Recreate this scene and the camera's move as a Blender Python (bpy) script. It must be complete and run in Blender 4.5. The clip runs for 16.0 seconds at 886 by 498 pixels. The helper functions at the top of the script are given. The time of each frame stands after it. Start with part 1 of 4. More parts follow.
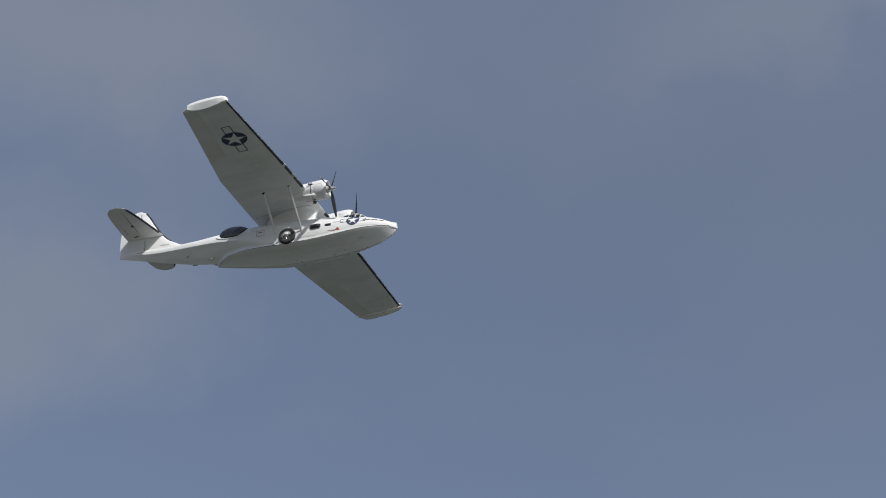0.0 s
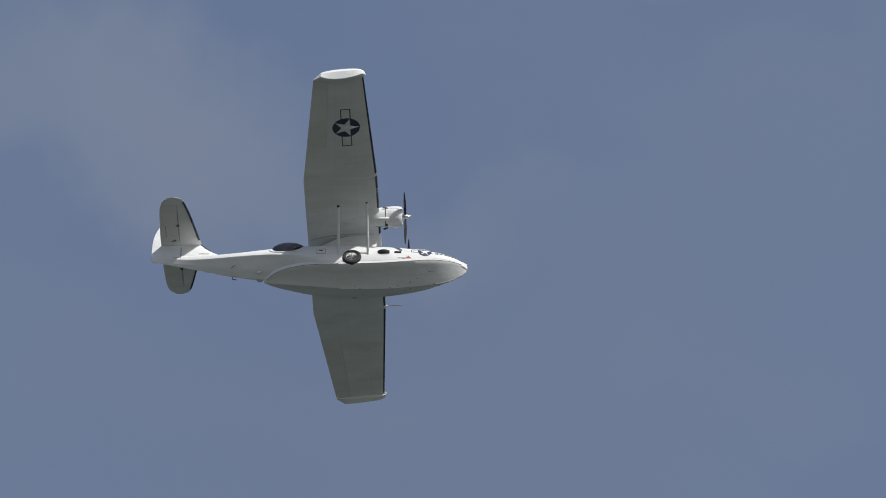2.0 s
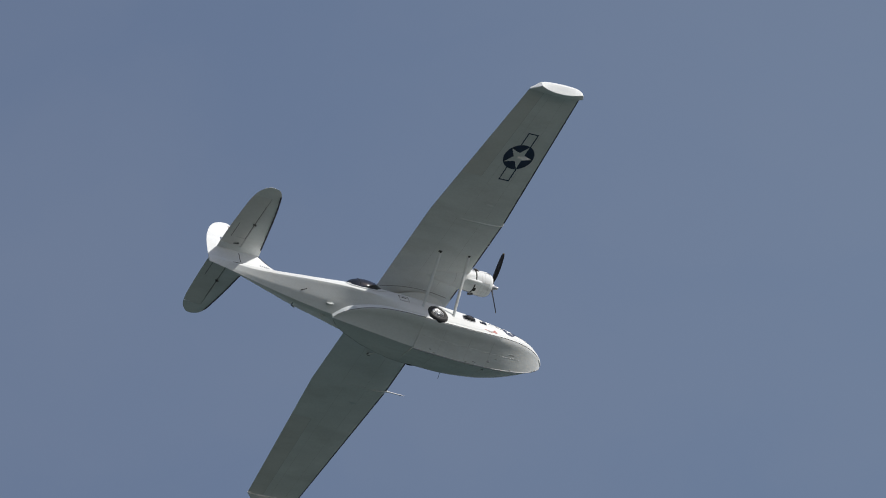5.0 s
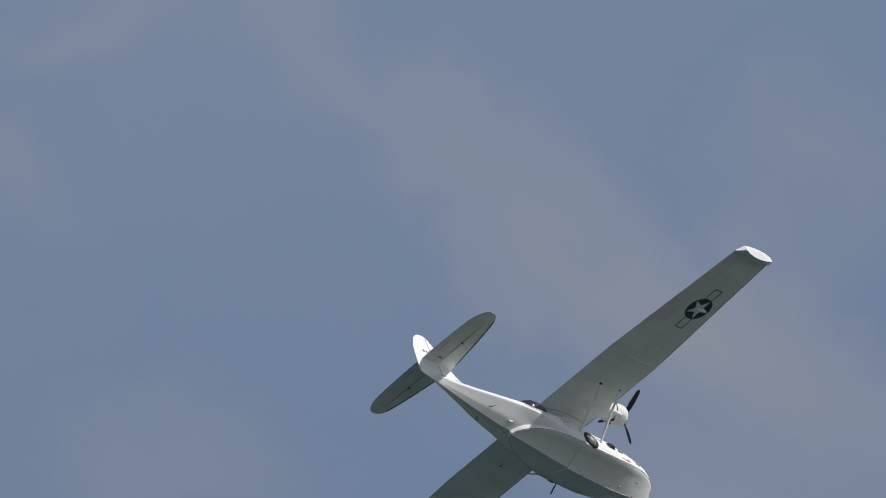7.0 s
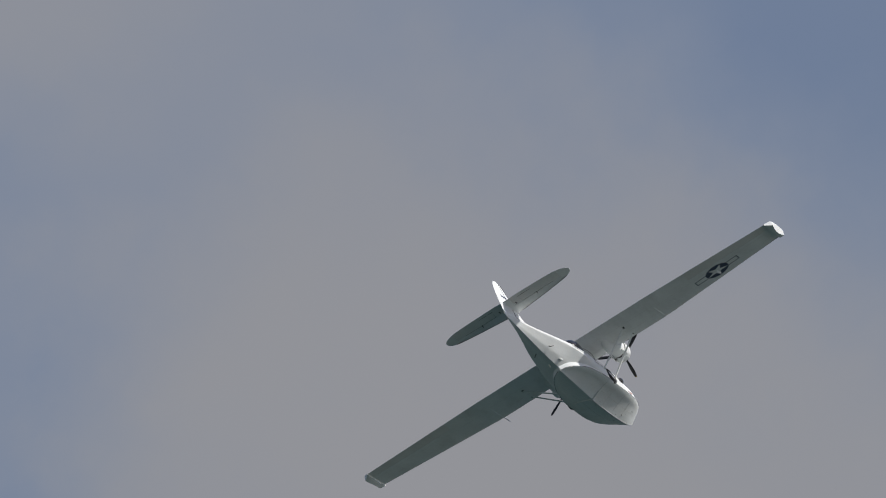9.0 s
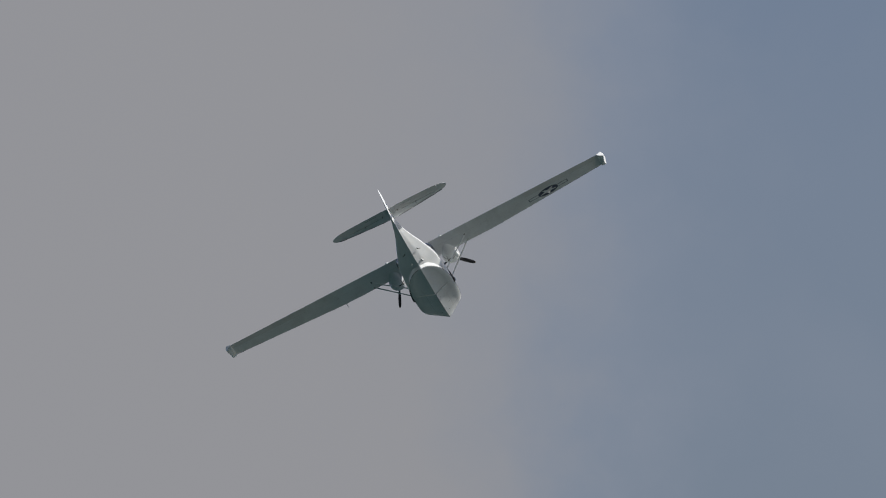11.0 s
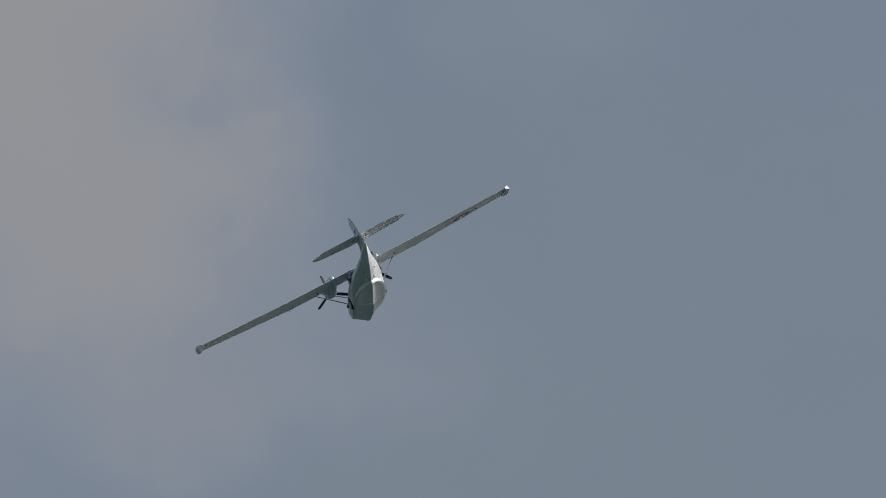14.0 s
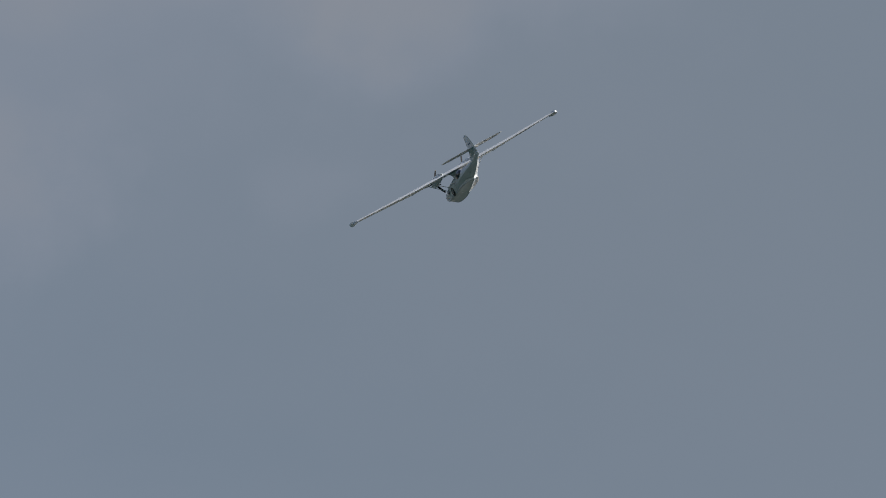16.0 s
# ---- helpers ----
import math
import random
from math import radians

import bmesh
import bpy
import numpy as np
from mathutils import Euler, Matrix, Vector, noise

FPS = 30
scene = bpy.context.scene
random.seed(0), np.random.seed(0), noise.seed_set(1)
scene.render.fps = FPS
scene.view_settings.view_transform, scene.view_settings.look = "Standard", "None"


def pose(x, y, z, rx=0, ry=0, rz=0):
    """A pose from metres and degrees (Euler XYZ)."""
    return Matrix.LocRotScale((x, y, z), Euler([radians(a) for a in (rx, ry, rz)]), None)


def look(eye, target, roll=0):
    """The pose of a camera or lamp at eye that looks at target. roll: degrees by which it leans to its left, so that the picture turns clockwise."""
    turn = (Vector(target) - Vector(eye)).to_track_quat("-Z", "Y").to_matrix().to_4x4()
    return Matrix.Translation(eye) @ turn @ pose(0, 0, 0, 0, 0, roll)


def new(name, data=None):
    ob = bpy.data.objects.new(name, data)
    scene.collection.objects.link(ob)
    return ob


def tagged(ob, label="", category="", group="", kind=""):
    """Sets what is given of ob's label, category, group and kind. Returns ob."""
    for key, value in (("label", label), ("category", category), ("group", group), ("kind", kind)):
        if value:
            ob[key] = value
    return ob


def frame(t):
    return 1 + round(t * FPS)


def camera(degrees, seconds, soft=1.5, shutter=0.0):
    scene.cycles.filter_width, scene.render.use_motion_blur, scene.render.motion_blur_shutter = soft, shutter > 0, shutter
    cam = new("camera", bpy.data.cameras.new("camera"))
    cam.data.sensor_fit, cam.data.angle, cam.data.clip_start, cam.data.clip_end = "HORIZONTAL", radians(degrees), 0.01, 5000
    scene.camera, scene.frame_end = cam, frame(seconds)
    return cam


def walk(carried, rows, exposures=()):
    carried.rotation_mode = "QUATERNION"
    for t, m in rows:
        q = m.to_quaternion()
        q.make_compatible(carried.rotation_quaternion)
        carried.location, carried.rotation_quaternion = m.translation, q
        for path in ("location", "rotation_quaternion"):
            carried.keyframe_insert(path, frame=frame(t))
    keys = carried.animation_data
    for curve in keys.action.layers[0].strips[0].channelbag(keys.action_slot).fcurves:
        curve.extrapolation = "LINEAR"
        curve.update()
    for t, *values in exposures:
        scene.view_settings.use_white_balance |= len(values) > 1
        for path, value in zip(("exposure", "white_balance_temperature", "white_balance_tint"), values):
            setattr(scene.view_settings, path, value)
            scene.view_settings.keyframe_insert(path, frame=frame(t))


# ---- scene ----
# Camera: a visitor on the ground pans a long lens after a passing flying boat.
CAM = [
    (0.0, 0.977, 23.108, -0.113),
    (0.5, 3.625, 23.354, 0.427),
    (1.0, 6.240, 23.845, -0.497),
    (1.5, 9.696, 24.174, 0.066),
    (2.0, 11.799, 24.598, 0.181),
    (2.5, 14.360, 25.351, -0.104),
    (3.0, 17.568, 26.712, -0.001),
    (3.5, 20.970, 27.922, 0.050),
    (3.7, 22.384, 28.405, -0.085),
    (4.2, 25.803, 29.198, -0.049),
    (4.7, 29.159, 29.694, -0.013),
    (5.2, 32.373, 29.884, 0.023),
    (5.8, 35.951, 29.735, 0.066),
    (6.0, 36.846, 29.445, -0.019),
    (6.5, 38.968, 28.801, -0.081),
    (7.0, 40.944, 27.838, 0.069),
    (7.5, 43.086, 26.772, -0.018),
    (8.0, 44.385, 25.747, 0.104),
    (8.2, 44.725, 25.394, 0.012),
    (8.7, 46.326, 24.282, 0.023),
    (9.2, 47.693, 23.203, 0.035),
    (9.8, 49.046, 21.976, 0.048),
    (10.3, 49.977, 21.021, 0.059),
    (10.5, 50.307, 20.681, -0.033),
    (11.0, 51.100, 19.819, 0.047),
    (11.5, 51.933, 19.068, -0.079),
    (12.0, 52.775, 18.521, 0.166),
    (12.5, 52.804, 17.894, 0.077),
    (13.0, 52.534, 17.321, -0.423),
    (13.5, 52.679, 16.811, 0.253),
    (14.0, 52.743, 16.392, 0.141),
    (14.5, 52.818, 15.862, -0.129),
    (15.0, 52.448, 15.295, -0.037),
    (15.5, 51.660, 14.766, 0.031),
    (15.7, 51.607, 14.495, 0.031),
    (15.8, 51.578, 14.360, 0.031),
    (15.9, 51.548, 14.226, 0.032),
    (16.0, 51.516, 14.093, 0.032),
]
FLIGHT = [
    (0.0, 0.00, 587.53, 251.19, -3.48, -0.84, -21.56),
    (0.5, 26.85, 582.87, 250.89, -6.84, -0.58, -19.65),
    (1.0, 53.69, 570.93, 250.59, -9.71, -0.24, -17.71),
    (1.5, 79.99, 554.10, 250.15, -12.08, 0.09, -15.85),
    (2.0, 105.90, 537.19, 249.70, -14.13, 0.33, -13.94),
    (2.5, 128.56, 508.06, 249.70, -15.86, 0.44, -11.89),
    (3.0, 147.67, 471.28, 249.70, -16.96, 0.52, -9.76),
    (3.5, 165.43, 436.81, 249.70, -17.22, 0.54, -7.71),
    (3.7, 172.23, 423.86, 249.70, -17.47, 0.54, -6.98),
    (4.2, 192.85, 403.35, 249.70, -17.90, 0.52, -5.06),
    (4.7, 213.96, 387.12, 249.70, -17.56, 0.51, -2.94),
    (5.2, 235.90, 375.14, 249.70, -17.60, 0.40, -0.56),
    (5.8, 263.65, 366.02, 249.70, -18.03, 0.11, 2.13),
    (6.0, 275.08, 366.58, 249.70, -18.29, -0.05, 3.02),
    (6.5, 302.01, 366.88, 249.70, -19.21, -0.62, 5.84),
    (7.0, 329.70, 369.73, 249.70, -20.27, -1.09, 8.35),
    (7.5, 358.29, 374.94, 249.70, -21.16, -1.44, 10.53),
    (8.0, 385.37, 379.82, 249.70, -22.07, -1.69, 12.72),
    (8.2, 395.43, 381.41, 249.70, -22.39, -1.79, 13.76),
    (8.7, 423.24, 389.14, 249.70, -23.05, -2.11, 16.50),
    (9.2, 450.83, 398.32, 249.70, -23.64, -2.46, 19.33),
    (9.8, 483.09, 410.93, 249.70, -24.08, -2.21, 22.62),
    (10.3, 509.03, 422.40, 249.70, -24.56, -2.29, 25.13),
    (10.5, 518.21, 426.41, 249.70, -24.75, -1.96, 26.02),
    (11.0, 542.99, 438.77, 249.70, -25.09, -0.80, 27.60),
    (11.5, 565.40, 450.09, 249.58, -25.61, 0.82, 28.81),
    (12.0, 588.72, 463.00, 249.45, -26.19, 2.09, 30.18),
    (12.5, 614.57, 478.81, 248.66, -26.66, 2.75, 31.88),
    (13.0, 638.00, 493.97, 248.13, -27.34, 2.48, 34.48),
    (13.5, 657.30, 507.36, 247.59, -28.28, 1.60, 37.31),
    (14.0, 674.21, 520.40, 247.20, -28.98, 0.78, 39.96),
    (14.5, 692.11, 535.63, 246.80, -29.43, 0.27, 42.63),
    (15.0, 712.22, 554.05, 246.46, -29.97, 0.34, 45.32),
    (15.5, 729.49, 571.72, 246.13, -30.72, 0.97, 47.82),
    (15.7, 760.04, 597.64, 254.03, -31.09, 1.12, 48.74),
    (15.8, 797.75, 628.37, 265.36, -31.28, 1.20, 49.22),
    (15.9, 873.13, 688.96, 289.00, -31.46, 1.30, 49.67),
    (16.0, 981.31, 775.72, 323.18, -31.65, 1.43, 50.21),
]

EYE_X, EYE_Y = -560.0, -520.0          # the viewer; the world is centred under the flight
cam = camera(5.0, 16.0, soft=1.0)
walk(cam, [(t, pose(EYE_X, EYE_Y, 1.7, 90 + tilt, 0, -pan) @ pose(0, 0, 0, 0, 0, -lean)) for t, pan, tilt, lean in CAM], exposures=[(0.0, 0.0), (16.0, 0.0)])

# ---- daylight ----
SUN_EL, SUN_AZ = 44.0, 148.0          # degrees; azimuth clockwise from +y
SKY_STRENGTH = 0.10
sun = new("sun", bpy.data.lights.new("sun", "SUN"))
sun.data.energy, sun.data.angle, sun.data.color = 3.9, radians(0.53), (1.0, 0.968, 0.92)
sun_way = Vector((math.sin(radians(SUN_AZ)) * math.cos(radians(SUN_EL)), math.cos(radians(SUN_AZ)) * math.cos(radians(SUN_EL)), math.sin(radians(SUN_EL))))
sun.matrix_world = look(sun_way * 900, (0, 0, 0))


def math_node(nt, op, a, b=None, c=None, clamp=False):
    n = nt.nodes.new("ShaderNodeMath")
    n.operation, n.use_clamp = op, clamp
    for i, v in enumerate((a, b, c)):
        if v is None:
            continue
        if isinstance(v, (int, float)):
            n.inputs[i].default_value = v
        else:
            nt.links.new(v, n.inputs[i])
    return n.outputs[0]


# Soft clouds: azimuth, elevation, half sizes (degrees), lean, density
CLOUDS = [
    (-1.7, 22.9, 2.0, 0.9, 8, 0.55),
    (-1.1, 24.3, 2.6, 0.8, -6, 0.5),
    (3.4, 24.6, 2.2, 0.55, 8, 0.30),
    (7.3, 25.2, 2.2, 0.8, -8, 0.48),
    (9.9, 25.3, 2.1, 0.8, -14, 0.42),
    (11.6, 24.8, 1.2, 0.4, 0, 0.15),
    (13.4, 26.45, 1.4, 0.45, 8, 0.28),
    (11.6, 26.9, 1.2, 0.5, 10, 0.14),
    (35.5, 30.1, 1.6, 0.7, -12, 0.24),
    (39.3, 29.3, 1.3, 1.3, 30, 0.16),
    (38.1, 28.2, 1.0, 0.6, -20, 0.14),
    (40.2, 28.95, 1.6, 0.55, -38, 0.24),
    (41.8, 27.9, 1.9, 0.75, -35, 0.62),
    (43.2, 27.2, 1.9, 0.85, -30, 0.6),
    (42.3, 24.8, 2.6, 1.9, 0, 1.0),
    (44.5, 25.1, 2.6, 1.3, 10, 1.2),
    (46.8, 26.4, 1.9, 1.6, 30, 0.6),
    (46.5, 23.4, 3.4, 3.0, 0, 1.1),
    (48.3, 20.7, 5.1, 4.3, 0, 3.3),
    (48.3, 18.0, 4.7, 2.9, 0, 2.6),
    (50.8, 16.6, 1.8, 1.2, -10, 1.3),
    (51.0, 15.8, 2.6, 1.0, 0, 0.32),
    (48.9, 14.5, 0.9, 0.7, 0, 0.5),
    (49.0, 15.4, 1.8, 1.2, 0, 0.4),
    (5.0, 25.4, 3.4, 1.0, 2, 0.44),
    (37.6, 28.3, 1.0, 0.5, -10, 0.14),
    (53.6, 19.0, 1.2, 0.7, -30, 0.10),
    (53.5, 17.8, 1.0, 0.8, 20, 0.22),
    (50.9, 14.6, 0.8, 0.5, 0, 0.16),
    (45.9, 26.4, 1.1, 0.9, 60, 0.32),
    (49.6, 18.3, 2.6, 1.6, 0, 0.9),
    (51.3, 15.5, 1.9, 0.5, 0, 0.24),
    (42.5, 26.5, 1.9, 0.6, -22, 0.38),
    (43.4, 28.2, 1.2, 0.6, -20, 0.25),
    (38.6, 29.0, 0.9, 0.4, 0, 0.25),
    (39.2, 26.7, 1.4, 0.5, -10, 0.25),
]


# Wide thin haze: azimuth, elevation, half sizes, density, colour
HAZE = [
    (2.5, 24.0, 10.0, 4.5, 0.8, (1.43, 1.80, 2.62)),
    (18.5, 28.0, 15.0, 8.5, 0.9, (1.36, 1.84, 2.92)),
    (11.5, 23.5, 5.5, 3.5, 0.8, (1.22, 1.68, 2.80)),
    (40.0, 30.0, 18.0, 9.0, 0.9, (1.70, 2.31, 3.42)),
    (53.5, 15.0, 22.0, 14.0, 1.0, (1.74, 2.15, 2.67)),
]


def make_sky():
    world = bpy.data.worlds.new("sky")
    scene.world = world
    world.use_nodes = True
    nt = world.node_tree
    nt.nodes.clear()
    L = nt.links.new
    out = nt.nodes.new("ShaderNodeOutputWorld")
    bg = nt.nodes.new("ShaderNodeBackground")
    bg.inputs["Strength"].default_value = SKY_STRENGTH
    L(bg.outputs[0], out.inputs[0])
    sky = nt.nodes.new("ShaderNodeTexSky")
    sky.sky_type, sky.sun_disc = "NISHITA", False
    sky.sun_elevation, sky.sun_rotation = radians(SUN_EL), radians(SUN_AZ)
    sky.air_density, sky.dust_density, sky.ozone_density = 1.0, 1.0, 1.0
    tc = nt.nodes.new("ShaderNodeTexCoord")
    sep = nt.nodes.new("ShaderNodeSeparateXYZ")
    L(tc.outputs["Generated"], sep.inputs[0])
    az = math_node(nt, "MULTIPLY", math_node(nt, "ARCTAN2", sep.outputs[0], sep.outputs[1]), 57.29578)
    el = math_node(nt, "MULTIPLY", math_node(nt, "ARCSINE", sep.outputs[2]), 57.29578)
    pos = nt.nodes.new("ShaderNodeCombineXYZ")
    L(az, pos.inputs[0])
    L(el, pos.inputs[1])
    # ragged edges: shift the lookup by noise
    wob = nt.nodes.new("ShaderNodeTexNoise")
    wob.inputs["Scale"].default_value, wob.inputs["Detail"].default_value, wob.inputs["Roughness"].default_value = 0.75, 5.0, 0.55
    L(pos.outputs[0], wob.inputs["Vector"])
    sub = nt.nodes.new("ShaderNodeVectorMath")
    sub.operation = "SUBTRACT"
    sub.inputs[1].default_value = (0.5, 0.5, 0.5)
    L(wob.outputs["Color"], sub.inputs[0])
    mad = nt.nodes.new("ShaderNodeVectorMath")
    mad.operation = "MULTIPLY_ADD"
    mad.inputs[1].default_value = (2.2, 1.7, 0.0)
    L(sub.outputs[0], mad.inputs[0])
    L(pos.outputs[0], mad.inputs[2])
    total = None
    for caz, cel, ra, re, lean, dens in CLOUDS:
        mp = nt.nodes.new("ShaderNodeMapping")
        mp.vector_type = "TEXTURE"
        mp.inputs["Location"].default_value = (caz, cel, 0)
        mp.inputs["Rotation"].default_value = (0, 0, radians(lean))
        mp.inputs["Scale"].default_value = (ra, re, 1)
        L(mad.outputs[0], mp.inputs["Vector"])
        gr = nt.nodes.new("ShaderNodeTexGradient")
        gr.gradient_type = "SPHERICAL"
        L(mp.outputs[0], gr.inputs[0])
        mr = nt.nodes.new("ShaderNodeMapRange")
        mr.interpolation_type = "SMOOTHSTEP"
        mr.inputs["To Max"].default_value = dens
        L(gr.outputs["Fac"], mr.inputs["Value"])
        total = mr.outputs[0] if total is None else math_node(nt, "ADD", total, mr.outputs[0])
    # thin veil all over the sky, in long wisps
    veil_map = nt.nodes.new("ShaderNodeMapping")
    veil_map.inputs["Scale"].default_value = (0.16, 0.32, 1.0)
    veil_map.inputs["Rotation"].default_value = (0, 0, radians(12))
    L(mad.outputs[0], veil_map.inputs["Vector"])
    veil = nt.nodes.new("ShaderNodeTexNoise")
    veil.inputs["Scale"].default_value, veil.inputs["Detail"].default_value, veil.inputs["Roughness"].default_value = 1.0, 6.0, 0.5
    L(veil_map.outputs[0], veil.inputs["Vector"])
    vr = nt.nodes.new("ShaderNodeMapRange")
    vr.inputs["From Min"].default_value, vr.inputs["From Max"].default_value = 0.35, 0.8
    vr.inputs["To Min"].default_value, vr.inputs["To Max"].default_value = 0.0, 0.22
    L(veil.outputs["Fac"], vr.inputs["Value"])
    cover = math_node(nt, "ADD", total, vr.outputs[0])
    # light saturates smoothly with the depth of cloud
    cover = math_node(nt, "MULTIPLY", math_node(nt, "SUBTRACT", 1.0, math_node(nt, "EXPONENT", math_node(nt, "MULTIPLY", cover, -1.5))), 0.95)
    tint = nt.nodes.new("ShaderNodeMix")
    tint.data_type, tint.blend_type = "RGBA", "MULTIPLY"
    tint.inputs[0].default_value = 1.0
    tint.inputs[7].default_value = SKY_TINT
    L(sky.outputs[0], tint.inputs[6])
    base = tint.outputs[2]
    for caz, cel, ra, re, dens, colour in HAZE:
        mp = nt.nodes.new("ShaderNodeMapping")
        mp.vector_type = "TEXTURE"
        mp.inputs["Location"].default_value = (caz, cel, 0)
        mp.inputs["Scale"].default_value = (ra, re, 1)
        L(pos.outputs[0], mp.inputs["Vector"])
        gr = nt.nodes.new("ShaderNodeTexGradient")
        gr.gradient_type = "SPHERICAL"
        L(mp.outputs[0], gr.inputs[0])
        mr = nt.nodes.new("ShaderNodeMapRange")
        mr.interpolation_type = "SMOOTHSTEP"
        mr.inputs["To Max"].default_value = dens
        L(gr.outputs["Fac"], mr.inputs["Value"])
        hz = nt.nodes.new("ShaderNodeMix")
        hz.data_type = "RGBA"
        L(mr.outputs[0], hz.inputs[0])
        L(base, hz.inputs[6])
        hz.inputs[7].default_value = (*colour, 1)
        base = hz.outputs[2]
    mix = nt.nodes.new("ShaderNodeMix")
    mix.data_type = "RGBA"
    L(cover, mix.inputs[0])
    L(base, mix.inputs[6])
    cm = nt.nodes.new("ShaderNodeMix")
    cm.data_type = "RGBA"
    cm.inputs[6].default_value, cm.inputs[7].default_value = THIN_CLOUD, CLOUD_COLOUR
    thick_part = nt.nodes.new("ShaderNodeMapRange")
    thick_part.inputs["From Min"].default_value, thick_part.inputs["From Max"].default_value = 0.45, 0.92
    L(cover, thick_part.inputs["Value"])
    L(thick_part.outputs[0], cm.inputs[0])
    L(cm.outputs[2], mix.inputs[7])
    L(mix.outputs[2], bg.inputs[0])


SKY_TINT = (1.0, 0.90, 0.90, 1)
CLOUD_COLOUR = (2.98, 2.98, 3.15, 1)
THIN_CLOUD = (2.52, 2.80, 3.42, 1)
make_sky()


# ---- materials ----
def material(name, base, rough=0.5, metal=0.0, vary=0.06, scale=2.0, bump=0.0, dirt=None, dirt_amount=0.0, streak=(1, 1, 1), coat=0.0, spec=0.5):
    m = bpy.data.materials.new(name)
    m.use_nodes = True
    nt = m.node_tree
    L = nt.links.new
    b = nt.nodes["Principled BSDF"]
    b.inputs["Roughness"].default_value, b.inputs["Metallic"].default_value = rough, metal
    b.inputs["Coat Weight"].default_value = coat
    b.inputs["Specular IOR Level"].default_value = spec
    tc = nt.nodes.new("ShaderNodeTexCoord")
    mp = nt.nodes.new("ShaderNodeMapping")
    mp.inputs["Scale"].default_value = streak
    L(tc.outputs["Object"], mp.inputs["Vector"])
    big = nt.nodes.new("ShaderNodeTexNoise")
    big.inputs["Scale"].default_value, big.inputs["Detail"].default_value = scale, 4
    fine = nt.nodes.new("ShaderNodeTexNoise")
    fine.inputs["Scale"].default_value, fine.inputs["Detail"].default_value = scale * 9, 3
    L(mp.outputs[0], big.inputs["Vector"])
    L(tc.outputs["Object"], fine.inputs["Vector"])
    both = math_node(nt, "MULTIPLY_ADD", fine.outputs["Fac"], 0.35, math_node(nt, "MULTIPLY", big.outputs["Fac"], 0.65))
    ramp = nt.nodes.new("ShaderNodeValToRGB")
    e = ramp.color_ramp.elements
    e[0].position, e[1].position = 0.3, 0.7
    e[0].color = (*[max(0, c * (1 - vary)) for c in base], 1)
    e[1].color = (*[min(1, c * (1 + vary)) for c in base], 1)
    L(both, ramp.inputs[0])
    col = ramp.outputs[0]
    if dirt:
        spots = nt.nodes.new("ShaderNodeTexNoise")
        spots.inputs["Scale"].default_value, spots.inputs["Detail"].default_value, spots.inputs["Roughness"].default_value = scale * 0.6, 7, 0.65
        L(mp.outputs[0], spots.inputs["Vector"])
        mr = nt.nodes.new("ShaderNodeMapRange")
        mr.inputs["From Min"].default_value, mr.inputs["From Max"].default_value = 0.5, 0.75
        mr.inputs["To Max"].default_value = dirt_amount
        L(spots.outputs["Fac"], mr.inputs["Value"])
        mx = nt.nodes.new("ShaderNodeMix")
        mx.data_type = "RGBA"
        L(mr.outputs[0], mx.inputs[0])
        L(col, mx.inputs[6])
        mx.inputs[7].default_value = (*dirt, 1)
        col = mx.outputs[2]
    L(col, b.inputs["Base Color"])
    L(math_node(nt, "MULTIPLY_ADD", big.outputs["Fac"], 0.2, rough - 0.1, clamp=True), b.inputs["Roughness"])
    if bump:
        bp = nt.nodes.new("ShaderNodeBump")
        bp.inputs["Strength"].default_value, bp.inputs["Distance"].default_value = bump, 0.02
        L(both, bp.inputs["Height"])
        L(bp.outputs[0], b.inputs["Normal"])
    return m


WHITE = material("white_paint", (0.725, 0.745, 0.74), 0.5, vary=0.075, scale=1.1, dirt=(0.42, 0.41, 0.38), dirt_amount=0.36, streak=(0.35, 1, 1.6), spec=0.10)
HULLW = material("hull_paint", (0.69, 0.715, 0.71), 0.5, vary=0.08, scale=0.9, dirt=(0.36, 0.36, 0.33), dirt_amount=0.45, streak=(0.3, 1, 1), spec=0.10)
FABRIC = material("doped_fabric", (0.70, 0.70, 0.685), 0.6, vary=0.06, scale=0.8, dirt=(0.45, 0.44, 0.4), dirt_amount=0.3, streak=(0.5, 1.4, 1), spec=0.10)
NAVY = material("navy_paint", (0.026, 0.04, 0.085), 0.6, vary=0.25, scale=3)
RUBBER_BOOT = material("deicer_rubber", (0.018, 0.02, 0.035), 0.55, vary=0.3, scale=3)
TYRE = material("tyre_rubber", (0.022, 0.022, 0.022), 0.75, vary=0.3, scale=6, bump=0.3)
METAL = material("bare_metal", (0.55, 0.55, 0.56), 0.35, metal=0.9, vary=0.1, scale=5)
DARK = material("dark_gap", (0.03, 0.03, 0.03), 0.8, vary=0.3, scale=8)
SEAM = material("seam_line", (0.30, 0.30, 0.29), 0.7, vary=0.3, scale=6)
SEAM_FAINT = material("faint_seam", (0.56, 0.56, 0.55), 0.7, vary=0.2, scale=6)
CHINE = material("chine_edge", (0.11, 0.11, 0.11), 0.6, vary=0.3, scale=6)
# added unseen water: dark teal, so less light bounces up to the wings
ADDED_WATER = material("added_dark_water", (0.009, 0.036, 0.038), 0.35, vary=0.3, scale=0.03, spec=0.25)
BLADE = material("propeller_black", (0.03, 0.03, 0.032), 0.6, vary=0.3, scale=5, spec=0.15)
YELLOW = material("tip_yellow", (0.30, 0.22, 0.08), 0.5, vary=0.1, scale=5)
